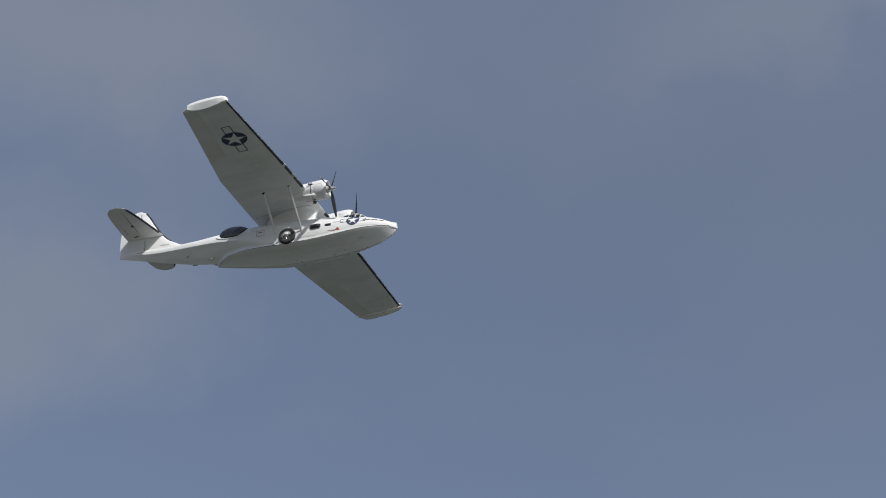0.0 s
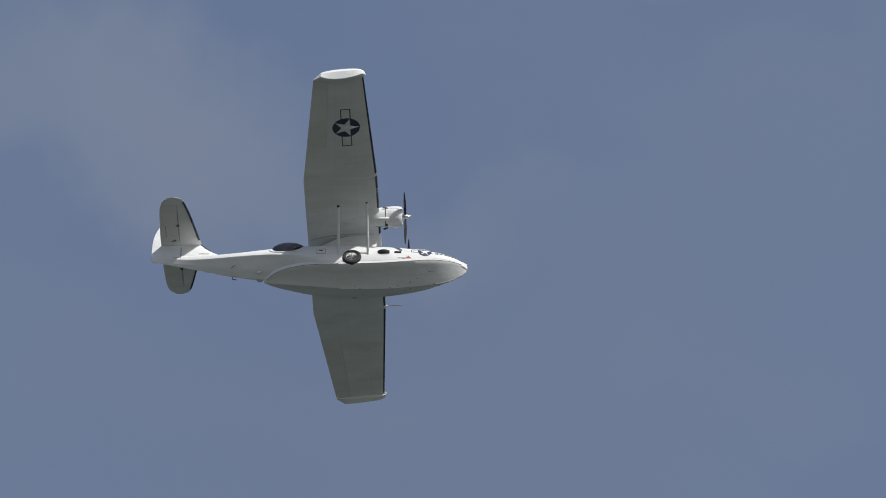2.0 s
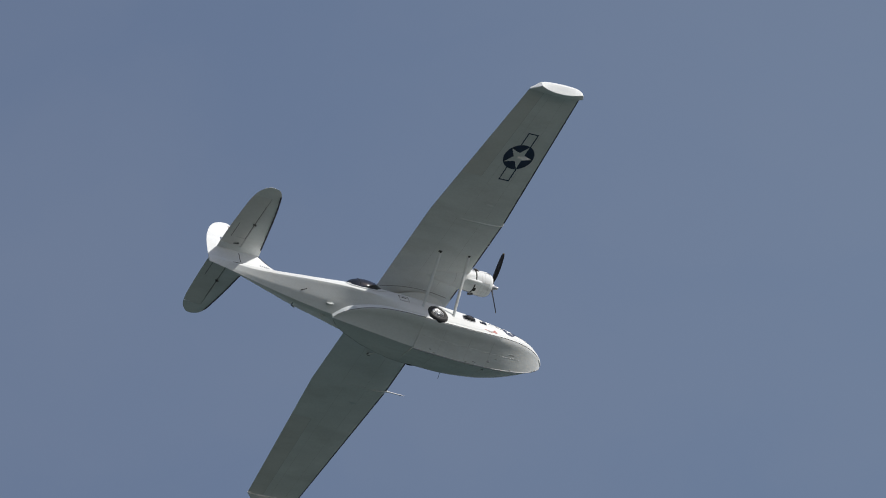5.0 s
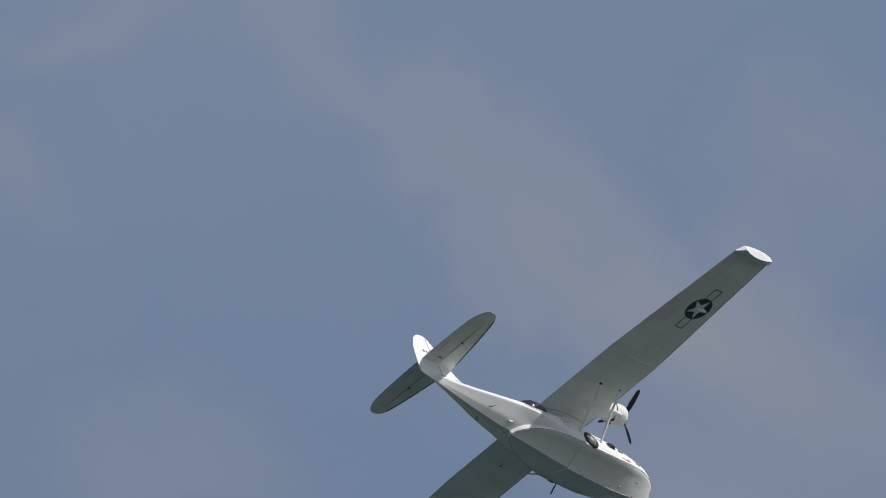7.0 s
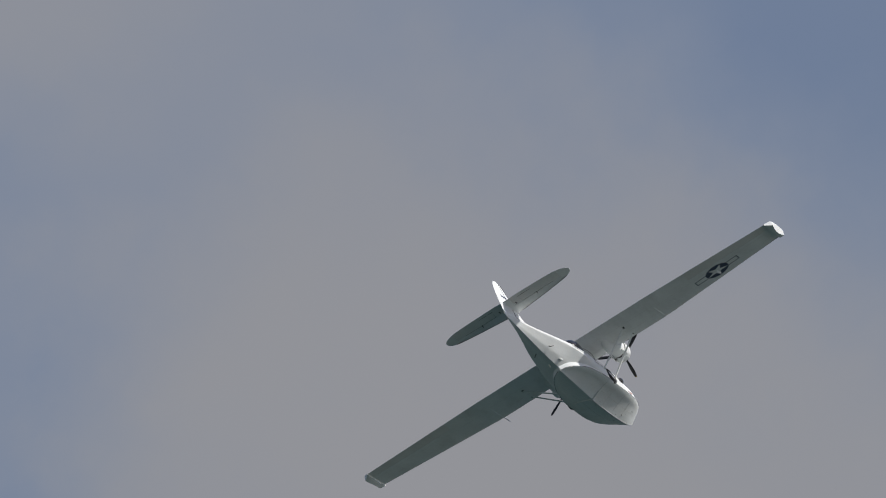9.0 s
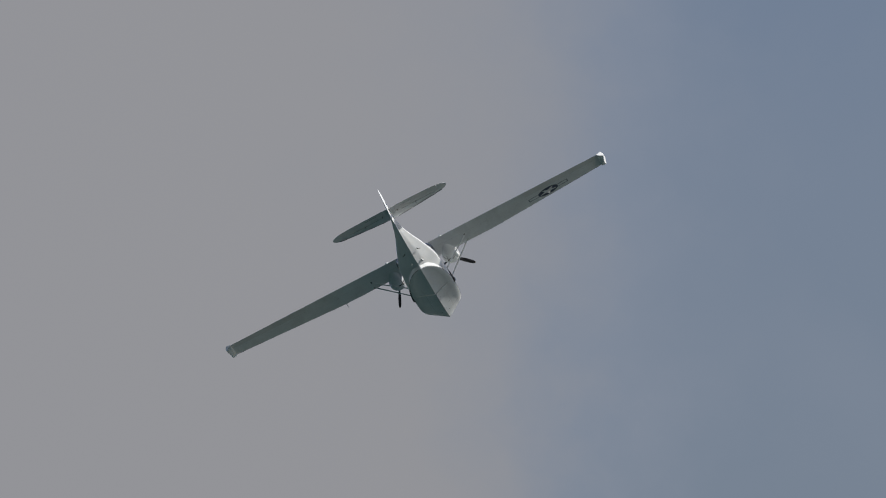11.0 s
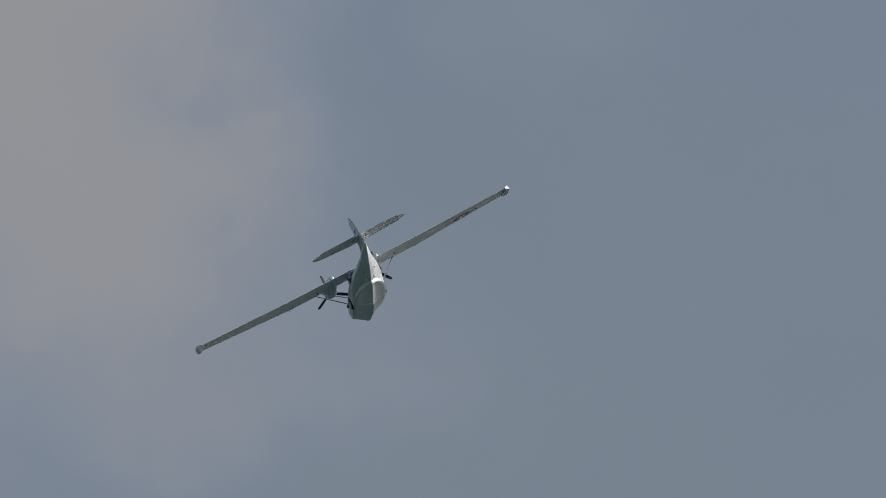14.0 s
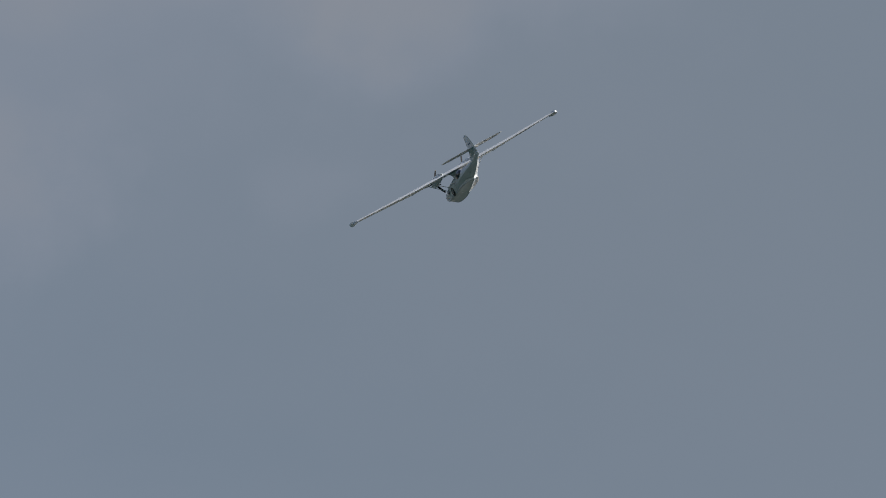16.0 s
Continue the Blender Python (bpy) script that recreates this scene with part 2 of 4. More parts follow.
EXHAUST = material("exhaust_steel", (0.09, 0.085, 0.08), 0.5, metal=0.6, vary=0.35, scale=8)
RED = material("red_paint", (0.34, 0.08, 0.06), 0.5, vary=0.15, scale=6)
GREYP = material("grey_paint", (0.33, 0.34, 0.35), 0.5, vary=0.1, scale=4)
GROUND = material("dry_grass", (0.076, 0.081, 0.069), 0.95, vary=0.35, scale=0.02, dirt=(0.100, 0.103, 0.088), dirt_amount=0.6)


def glass_material():
    m = bpy.data.materials.new("tinted_perspex")
    m.use_nodes = True
    b = m.node_tree.nodes["Principled BSDF"]
    b.inputs["Base Color"].default_value = (0.018, 0.02, 0.024, 1)
    b.inputs["Roughness"].default_value = 0.06
    b.inputs["IOR"].default_value = 1.49
    b.inputs["Coat Weight"].default_value = 0.6
    b.inputs["Coat Roughness"].default_value = 0.03
    return m


GLASS = glass_material()


# ---- building helpers ----
def curve(xs, ys):
    """A smooth curve through points, with no overshoot."""
    xs, ys = np.array(xs, float), np.array(ys, float)
    o = np.argsort(xs)
    xs, ys = xs[o], ys[o]
    h, d = np.diff(xs), np.diff(ys) / np.diff(xs)
    m = np.zeros(len(xs))
    m[0], m[-1] = d[0], d[-1]
    for i in range(1, len(xs) - 1):
        if d[i - 1] * d[i] > 0:
            w1, w2 = 2 * h[i] + h[i - 1], h[i] + 2 * h[i - 1]
            m[i] = (w1 + w2) / (w1 / d[i - 1] + w2 / d[i])

    def f(x):
        x = min(max(x, xs[0]), xs[-1])
        i = min(max(int(np.searchsorted(xs, x)) - 1, 0), len(h) - 1)
        s = (x - xs[i]) / h[i]
        return float((1 + 2 * s) * (1 - s) ** 2 * ys[i] + s * (1 - s) ** 2 * h[i] * m[i] + s * s * (3 - 2 * s) * ys[i + 1] + s * s * (s - 1) * h[i] * m[i + 1])
    return f


def loft(rings, closed=True, caps=True, bm=None):
    """A skin over rings of equal length."""
    bm = bm or bmesh.new()
    vs = [[bm.verts.new(p) for p in r] for r in rings]
    n = len(rings[0])
    for a, b in zip(vs, vs[1:]):
        for i in range(n if closed else n - 1):
            j = (i + 1) % n
            bm.faces.new((a[i], a[j], b[j], b[i]))
    if caps and closed:
        bm.faces.new(vs[0][::-1])
        bm.faces.new(vs[-1])
    return bm


def finish(bm):
    bmesh.ops.remove_doubles(bm, verts=bm.verts, dist=0.0004)
    bmesh.ops.dissolve_degenerate(bm, edges=bm.edges, dist=0.0002)
    bmesh.ops.recalc_face_normals(bm, faces=bm.faces)


def part(name, bm, mat, parent=None, label="", sharp=32, m=None, clean=True):
    if clean:
        finish(bm)
    me = bpy.data.meshes.new(name)
    bm.to_mesh(me)
    bm.free()
    me.materials.append(mat)
    me.shade_smooth()
    me.set_sharp_from_angle(angle=radians(sharp))
    ob = new(name, me)
    if parent:
        ob.parent = parent
    if m is not None:
        ob.matrix_basis = m
    if label:
        tagged(ob, label)
    return ob


def ring_tube(path, radii, sides=12, flat=1.0, cross=None):
    """A tube along a path; flat squeezes it across."""
    rings = []
    path = [Vector(p) for p in path]
    for i, p in enumerate(path):
        d = (path[min(i + 1, len(path) - 1)] - path[max(i - 1, 0)]).normalized()
        a = (Vector(cross) if cross else Vector((1, 0, 0)) if abs(d.x) < 0.8 else Vector((0, 0, 1)))
        a = (a - d * a.dot(d)).normalized()
        b = d.cross(a)
        r = radii[i] if isinstance(radii, (list, tuple)) else radii
        rings.append([p + a * r * math.cos(2 * math.pi * k / sides) + b * r * flat * math.sin(2 * math.pi * k / sides) for k in range(sides)])
    return loft(rings)


def revolve(profile, sides=32, centre=(0, 0, 0)):
    """A body turned about the x axis: (x, radius) points."""
    c = Vector(centre)
    return loft([[c + Vector((x, r * math.cos(2 * math.pi * k / sides), r * math.sin(2 * math.pi * k / sides))) for k in range(sides)] for x, r in profile])


def slab(bm, x0, x1, y0, y1, z0, z1):
    v = [bm.verts.new((x, y, z)) for x in (x0, x1) for y in (y0, y1) for z in (z0, z1)]
    for f in ((0, 1, 3, 2), (4, 6, 7, 5), (0, 4, 5, 1), (2, 3, 7, 6), (0, 2, 6, 4), (1, 5, 7, 3)):
        bm.faces.new([v[i] for i in f])
    return bm


def mapped_patch(outline_rows, to_place, lift=0.0, thick=0.006):
    """A thin patch on a curved skin: rows of (a, b) in skin coordinates, placed by to_place(a, b, h)."""
    bm = bmesh.new()
    top = [[bm.verts.new(to_place(a, b, lift + thick)) for a, b in r] for r in outline_rows]
    low = [[bm.verts.new(to_place(a, b, lift - 0.01)) for a, b in r] for r in outline_rows]
    nr, nc = len(top), len(top[0])
    for i in range(nr - 1):
        for j in range(nc - 1):
            bm.faces.new((top[i][j], top[i][j + 1], top[i + 1][j + 1], top[i + 1][j]))
    for i in range(nr - 1):
        for j in (0, nc - 1):
            bm.faces.new((top[i][j], top[i + 1][j], low[i + 1][j], low[i][j]))
    for j in range(nc - 1):
        for i in (0, nr - 1):
            bm.faces.new((top[i][j], top[i][j + 1], low[i][j + 1], low[i][j]))
    return bm


def rect_rows(a0, a1, b0, b1, na=4, nb=4):
    return [[(a0 + (a1 - a0) * i / na, b0 + (b1 - b0) * j / nb) for j in range(nb + 1)] for i in range(na + 1)]


def disc_rows(a, b, ra, rb, rings=5, sides=40, power=2.0):
    rows = []
    for i in range(rings + 1):
        f = i / rings
        row = []
        for k in range(sides + 1):
            t = 2 * math.pi * k / sides
            c, s = math.cos(t), math.sin(t)
            row.append((a + ra * f * math.copysign(abs(c) ** (2 / power), c), b + rb * f * math.copysign(abs(s) ** (2 / power), s)))
        rows.append(row)
    return rows


def star_rows(a, b, r, turn, rings=4):
    pts = []
    for k in range(11):
        q = r if k % 2 == 0 else r * 0.382
        t = turn + math.pi * k / 5
        pts.append((q * math.cos(t), q * math.sin(t)))
    return [[(a + x * i / rings, b + y * i / rings) for x, y in pts] for i in range(rings + 1)]


# ---- ground, out to the horizon ----
def make_ground():
    bm = bmesh.new()
    rings = []
    for r in (0.0, 60, 300, 900, 2000, 4800):
        rings.append([Vector((EYE_X + r * math.cos(2 * math.pi * k / 48), EYE_Y + r * math.sin(2 * math.pi * k / 48), 0)) for k in range(48)])
    loft(rings, bm=bm, caps=False)
    ob = part("ground", bm, GROUND)
    tagged(ob, "open dry grass airfield under the flying boat", "ground", kind="structure")


make_ground()


def make_added_water():
    """A broad unseen inlet between two gently curving shores, added to darken the undersides."""
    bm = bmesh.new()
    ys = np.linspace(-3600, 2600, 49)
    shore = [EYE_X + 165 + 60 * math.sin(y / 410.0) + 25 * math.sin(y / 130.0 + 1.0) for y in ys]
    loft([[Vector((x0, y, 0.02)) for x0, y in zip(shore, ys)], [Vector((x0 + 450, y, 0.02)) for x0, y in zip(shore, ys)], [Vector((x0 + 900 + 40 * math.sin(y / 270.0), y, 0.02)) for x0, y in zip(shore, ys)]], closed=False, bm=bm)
    tagged(part("water", bm, ADDED_WATER), "unseen dark inlet between grass shores, added to dim light from below", "water", kind="structure")


make_added_water()

# ---- flying boat: x forward, y to port, z up from the keel at the main step ----
boat = new("flying_boat")
boat.empty_display_size = 2
tagged(boat, "white twin-engined amphibious flying boat banking in flight with a parasol wing", "aircraft")

# fuselage: bottom, half width, its height, top, lower and upper roundness
FX = [-11.18, -10.3, -9.0, -7.5, -6.0, -4.4, -3.2, -2.0, 0.0, 2.5, 4.4, 5.6, 6.6, 7.1, 7.42, 7.6]
f_bot = curve(FX, [2.27, 2.08, 1.76, 1.39, 1.08, 0.86, 0.80, 0.74, 0.66, 0.72, 0.92, 1.12, 1.25, 1.28, 1.30, 1.34])
f_half = curve(FX, [0.05, 0.18, 0.37, 0.67, 0.99, 1.25, 1.42, 1.52, 1.60, 1.58, 1.48, 1.30, 0.95, 0.62, 0.36, 0.10])
f_mid = curve(FX, [2.50, 2.39, 2.14, 1.97, 1.85, 1.75, 1.60, 1.46, 1.30, 1.30, 1.38, 1.44, 1.50, 1.52, 1.52, 1.52])
f_top = curve(FX, [2.74, 2.71, 2.61, 2.53, 2.52, 2.60, 2.68, 2.72, 2.70, 2.62, 2.48, 2.32, 2.07, 1.88, 1.72, 1.58])
f_low_n = curve([-11.2, -9, -4.4, -2, 0, 8], [1.1, 1.0, 1.0, 1.6, 5, 5])
f_up_n = curve([-11.2, -6, -2, 2, 5, 7.6], [2.0, 2.1, 2.4, 2.4, 1.95, 1.8])


KNUCKLE_Q, KNUCKLE_Y = [0.0, 0.06, 0.12, 0.66, 0.70, 1.0], [1.0, 0.965, 0.91, 0.435, 0.39, 0.0]


def knuckle(x):
    """How far the tail boom has its flat V bottom below a soft knuckle."""
    return float(np.interp(x, [-11.2, -10.2, -9.2, -4.6, -3.2, -2.0], [0.0, 0.5, 1.0, 1.0, 0.5, 0.0]))


def side_y(x, z):
    """Half width of the fuselage at a height."""
    w, zm = f_half(x), f_mid(x)
    if z >= zm:
        q, n = (z - zm) / (f_top(x) - zm), f_up_n(x)
    else:
        q, n = (zm - z) / (zm - f_bot(x)), f_low_n(x)
    q = min(max(q, 0.0), 1.0)
    round_one = w * (1 - q ** n) ** (1 / n)
    if z >= zm:
        return round_one
    k = knuckle(x)
    return round_one * (1 - k) + k * w * float(np.interp(q, KNUCKLE_Q, KNUCKLE_Y))


def fuselage_ring(x, k=14):
    w, zm, zt, zb, nl, nu = f_half(x), f_mid(x), f_top(x), f_bot(x), f_low_n(x), f_up_n(x)
    half = []
    kn = knuckle(x)
    for i in range(k + 1):
        t = math.pi / 2 * (1 - i / k)
        y, q = math.cos(t) ** (2 / nl), math.sin(t) ** (2 / nl)
        if kn > 0:
            q = q * (1 - kn) + kn * (1 - i / k)
            y = y * (1 - kn) + kn * float(np.interp(1 - i / k, KNUCKLE_Q, KNUCKLE_Y))
        half.append((w * y, zm - (zm - zb) * q))
    for i in range(1, k + 1):
        t = math.pi / 2 * i / k
        half.append((w * max(math.cos(t), 0) ** (2 / nu), zm + (zt - zm) * math.sin(t) ** (2 / nu)))
    return [Vector((x, -y, z)) for y, z in half] + [Vector((x, y, z)) for y, z in half[-2:0:-1]]


xs = list(np.linspace(-11.18, -4.5, 26)) + list(np.linspace(-4.3, 6.6, 40)) + [6.8, 7.0, 7.15, 7.28, 7.4, 7.48, 7.55, 7.6]
part("fuselage", loft([fuselage_ring(x) for x in xs]), WHITE, boat, "white painted metal fuselage with rounded top", sharp=30)

# planing bottom in two lengths, with a sharp chine and a step between them
BX = [-4.46, -3.8, -2.9, -1.85, 0.1, 2.2, 4.3, 5.5, 6.5, 7.1, 7.4, 7.6]
k_z = curve([-4.46, -2.2, 0.1, 2.2, 4.36, 6.09, 6.9, 7.3, 7.5, 7.62], [0.52, 0.27, 0.05, 0.02, 0.14, 0.42, 0.72, 0.98, 1.17, 1.38])
c_y = curve(BX, [0.03, 0.62, 1.06, 1.38, 1.60, 1.60, 1.50, 1.31, 0.96, 0.61, 0.34, 0.05])
c_z = curve(BX, [0.64, 0.76, 0.82, 0.78, 0.66, 0.69, 0.90, 1.10, 1.26, 1.34, 1.38, 1.42])


def bottom_ring(x, raise_keel):
    zk, cy, cz = k_z(x) + raise_keel, c_y(x), c_z(x)
    lip = 0.20 if x > 0.09 else 0.34 * min(1, max(0.3, 0.3 + (x + 4.46) / 0.5))
    half = [(0, zk)]
    for i in range(1, 8):
        f = i / 8
        half.append((cy * f, zk + (cz - zk) * f + (0.045 - 0.06 * min(1.0, max(0.0, (x - 1.0) / 4.0))) * math.sin(math.pi * f ** 0.8) * min(1, cy) - 0.16 * max(0, f - 0.7) * cy * min(1.0, max(0.0, (7.2 - x) / 2))))
    half += [(cy, cz - 0.01), (cy + 0.012, cz + 0.015), (cy * (0.992 if x > 0.09 else 0.93), cz + lip), (cy * 0.8, cz + lip + 0.12), (0, cz + lip + 0.14)]
    return [Vector((x, -y, z)) for y, z in half] + [Vector((x, y, z)) for y, z in half[-2:0:-1]]


fore = part("forebody_bottom", loft([bottom_ring(x, 0) for x in list(np.linspace(0.08, 6.4, 24)) + [6.6, 6.8, 7.0, 7.15, 7.28, 7.4, 7.5, 7.58]]), HULLW, boat, "white V-shaped planing bottom with sharp chines", sharp=28)
part("afterbody_bottom", loft([bottom_ring(x, 0.09) for x in [0.1, -0.4, -0.9, -1.4, -1.9, -2.4, -2.8, -3.2, -3.5, -3.8, -4.05, -4.25, -4.38, -4.45]]), HULLW, boat, "white pointed afterbody behind the step", sharp=28)



def bottom_place(x, f, h):
    """A place on the forebody's bottom: f runs from the keel (0) to a chine (1 or -1)."""
    r = [p for p in bottom_ring(x, 0)[:9]]
    q = min(abs(f), 0.999) * 8
    i = int(q)
    p = r[i].lerp(r[i + 1], q - i)
    side = -1 if f < 0 else 1
    return Vector((x, -p.y * side, p.z - h))


# keel strip and chine strips
part("keel_strip", ring_tube([(x, 0, k_z(x) - 0.005) for x in np.linspace(0.1, 7.5, 30)], 0.028, 6), GREYP, fore)
for s in (-1, 1):
    part("chine_strip", ring_tube([(x, s * (c_y(x) + 0.012), c_z(x) + 0.02) for x in np.linspace(-4.3, 7.5, 44)], 0.017, 6), CHINE, boat)


# ---- wing ----
def le(y):
    y = abs(y)
    return (2.47, 3.72) if y <= 6.3 else (2.47 + (2.03 - 2.47) * (y - 6.3) / 8.8, 3.72 + 0.245 * (y - 6.3) / 8.8)


def te(y):
    y = abs(y)
    return (-1.86, 3.25) if y <= 6.3 else (-1.86 + (1.86 - 0.88) * (y - 6.3) / 8.8, 3.25 + 0.385 * (y - 6.3) / 8.8)


def thick(y):
    y = abs(y)
    return 0.112 if y <= 6.3 else 0.112 - 0.026 * (y - 6.3) / 8.8


def foil(u, upper, t, camber=0.022):
    yt = 5 * t * (0.2969 * math.sqrt(u) - 0.126 * u - 0.3516 * u * u + 0.2843 * u ** 3 - 0.1036 * u ** 4)
    p = 0.35
    yc = camber / p ** 2 * (2 * p * u - u * u) if u < p else camber / (1 - p) ** 2 * (1 - 2 * p + 2 * p * u - u * u)
    return yc + yt if upper else yc - yt


def wing_point(u, y, upper, lift=0.0):
    (x0, z0), (x1, z1) = le(y), te(y)
    c = math.hypot(x0 - x1, z0 - z1)
    dx, dz = (x1 - x0) / c, (z1 - z0) / c
    h = foil(u, upper, thick(y)) * c + (lift if upper else -lift)
    return Vector((x0 + dx * u * c - dz * h * -1 * -1, y, z0 + dz * u * c - dx * h))


def wing_ring(y, u0=0.0, u1=1.0, k=18, lift=0.0):
    us = [u0 + (u1 - u0) * (1 - math.cos(math.pi * i / k)) / 2 for i in range(k + 1)]
    if u0 > 0:
        us = [u0 + (u1 - u0) * i / k for i in range(k + 1)]
    up = [wing_point(u, y, True, lift) for u in us]
    lo = [wing_point(u, y, False, lift) for u in us]
    return up + lo[::-1][(1 if u1 >= 1 else 0):(-1 if u0 <= 0 else None)]


centre = part("centre_wing", loft([wing_ring(y) for y in np.linspace(-6.3, 6.3, 13)]), WHITE, boat, "white metal centre wing on a pylon", sharp=50)


def under(x, y, h):
    """A place on the wing's lower skin."""
    (x0, z0), (x1, z1) = le(y), te(y)
    return wing_point(min(max((x0 - x) / (x0 - x1), 0.0), 1.0), y, False, h)


for s in (-1, 1):
    name = "starboard" if s < 0 else "port"
    outer = part("outer_wing", loft([wing_ring(s * y) for y in np.linspace(6.3, 9.06, 4)]), WHITE, boat, "white tapered outer wing panel", sharp=50)
    part("wing_panel", loft([wing_ring(s * y, 0.0, 0.70) for y in np.linspace(9.06, 15.1, 7)]), WHITE, outer, sharp=50)
    part("aileron", loft([wing_ring(s * y, 0.702, 1.0, 6) for y in np.linspace(9.066, 15.08, 6)]), FABRIC, outer, "fabric-covered aileron", sharp=50)
    gap = mapped_patch([[((lambda q: le(q)[0] + (te(q)[0] - le(q)[0]) * 0.70)(y) + d, s * y) for d in (-0.011, 0.011)] for y in np.linspace(9.1, 15.08, 8)], under, 0.0, 0.004)
    part("hinge_line", gap, SEAM_FAINT, outer)
    # rubber boot along the leading edge
    def boot(y0, y1, n):
        rings = []
        for y in np.linspace(y0, y1, n):
            us = [0.025, 0.020, 0.015, 0.01, 0.005, 0.002, 0.0]
            lo = [wing_point(u, s * y, False, 0.012) for u in us]
            up = [wing_point(u, s * y, True, 0.012) for u in us[::-1]]
            rings.append(lo + up[1:])
        return loft(rings, closed=False)
    part("deicer_boot", boot(6.42, 15.0, 10), RUBBER_BOOT, outer, "dark rubber de-icer boot")
    part("deicer_boot", boot(3.15, 6.2, 4), RUBBER_BOOT, centre, "dark rubber de-icer boot")
    part("deicer_boot", boot(0.75, 1.5, 2), RUBBER_BOOT, centre, "dark rubber de-icer boot")
    def lens(y0, y1):
        rings = []
        for y in (y0, y1):
            us = [0.04, 0.024, 0.012, 0.005, 0.001, 0.0]
            rings.append([wing_point(u, s * y, False, 0.02) for u in us] + [wing_point(u, s * y, True, 0.02) for u in us[::-1]][1:])
        return loft(rings, closed=False)
    part("leading_edge_band", lens(4.66, 4.74), WHITE, centre)
    part("leading_edge_band", lens(4.90, 4.96), WHITE, centre)
    # faint panel lines along the spars
    for q in (0.30, 0.62):
        part("panel_line", mapped_patch([[(le(y)[0] + (te(y)[0] - le(y)[0]) * q + d, s * y) for d in (-0.006, 0.006)] for y in np.linspace(0.9, 6.2, 8)], under, 0.0, 0.003), SEAM_FAINT, centre)
        part("panel_line", mapped_patch([[(le(y)[0] + (te(y)[0] - le(y)[0]) * q * 0.9 + d, s * y) for d in (-0.005, 0.005)] for y in np.linspace(6.4, 14.9, 10)], under, 0.0, 0.003), SEAM_FAINT, outer)
    # light rail under the wing at the joint
    part("rail", ring_tube([tuple(under(x, s * 6.2, 0.03)) for x in np.linspace(0.0, 2.42, 8)] + [(2.5, s * 6.2, 3.74)], 0.022, 6), WHITE, centre)
    part("lamp_cover", mapped_patch(disc_rows(1.07, s * 7.38, 0.22, 0.05, 2, 12), under, 0.0, 0.03), WHITE, outer)
    part("aileron_tab", mapped_patch(rect_rows(-1.56, -1.54, s * 9.6, s * 10.9, 1, 6), under, 0.0, 0.004), SEAM_FAINT, outer)
    # retracted float forms the wing tip
    # stations: x, keel out and up, chine out and up, height of the wing end above and below
    rings = []
    for x, ko, ku, co, cu, hu, hl in ((2.16, 0.04, 0.03, 0.03, -0.04, 0.03, 0.04), (2.12, 0.20, 0.10, 0.19, -0.07, 0.09, 0.08), (2.02, 0.36, 0.17, 0.33, -0.12, 0.13, 0.13), (1.82, 0.47, 0.22, 0.37, -0.19, 0.17, 0.18), (1.45, 0.54, 0.26, 0.34, -0.27, 0.20, 0.22), (0.9, 0.57, 0.28, 0.31, -0.32, 0.20, 0.22), (0.35, 0.57, 0.28, 0.33, -0.31, 0.17, 0.19), (-0.1, 0.55, 0.25, 0.40, -0.26, 0.12, 0.15), (-0.42, 0.50, 0.20, 0.47, -0.16, 0.08, 0.12), (-0.66, 0.24, 0.10, 0.23, -0.10, 0.05, 0.08), (-0.88, 0.03, 0.03, 0.03, -0.05, 0.03, 0.05)):
        zc = 3.62 + 0.115 * (x + 0.9)
        ko *= 0.82
        co *= 0.92
        lift = 0.32 * (ku - cu)
        prof = [(0.0, hu), (ko * 0.45, ku * 0.8 + hu * 0.3), (ko * 0.8 - 0.03, ku + 0.03), (ko * 0.84, ku + 0.015), (ko, ku - lift), (co + 0.006, cu + 0.03), (co - 0.012, cu), (co * 0.5, (cu - hl) / 2 - 0.01), (0.0, -hl)]
        rings.append([Vector((x, s * (15.1 + a), zc + b)) for a, b in prof])
    tip = part("wingtip_float", loft(rings), WHITE, boat, "white retracted float forming the wing tip", sharp=24)
    part("float_joint", mapped_patch(rect_rows(-0.8, 2.0, s * 15.06, s * 15.1, 10, 1), under, 0.0, 0.01), WHITE, tip)
    part("hinge_fitting", ring_tube([(2.0, s * 15.05, 3.98), (2.2, s * 15.12, 3.98)], [0.05, 0.03], 8), METAL, tip)

# probe ahead of the port wing
part("pitot_mast", ring_tube([(2.45, 6.25, 3.72), (3.35, 6.25, 3.74), (3.5, 6.25, 3.74)], [0.035, 0.03, 0.012], 8), METAL, centre)
part("pitot_arm", ring_tube([(2.3, 6.25, 3.66), (2.6, 6.25, 3.72)], 0.045, 8), WHITE, centre)

# pylon between hull and wing
py = []
for z, f in ((2.4, 1.3), (2.62, 1.08), (2.8, 1.0), (2.95, 1.02), (3.06, 1.12), (3.16, 1.32), (3.24, 1.6), (3.34, 1.85)):
    ring = []
    for k in range(28):
        t = 2 * math.pi * k / 28
        c, s_ = math.cos(t), math.sin(t)
        x = 0.55 + 1.62 * c * (0.93 + 0.07 * f)
        ring.append(Vector((x, 0.48 * f * s_ * (1.0 - 0.25 * c * -1 if c < 0 else 1.0), z + 0.13 * (x - 0.5) * min(1.0, max(0.0, (z - 2.7) / 0.4)))))
    py.append(ring)
part("pylon", loft(py), WHITE, boat, "white streamlined wing pylon", sharp=50)


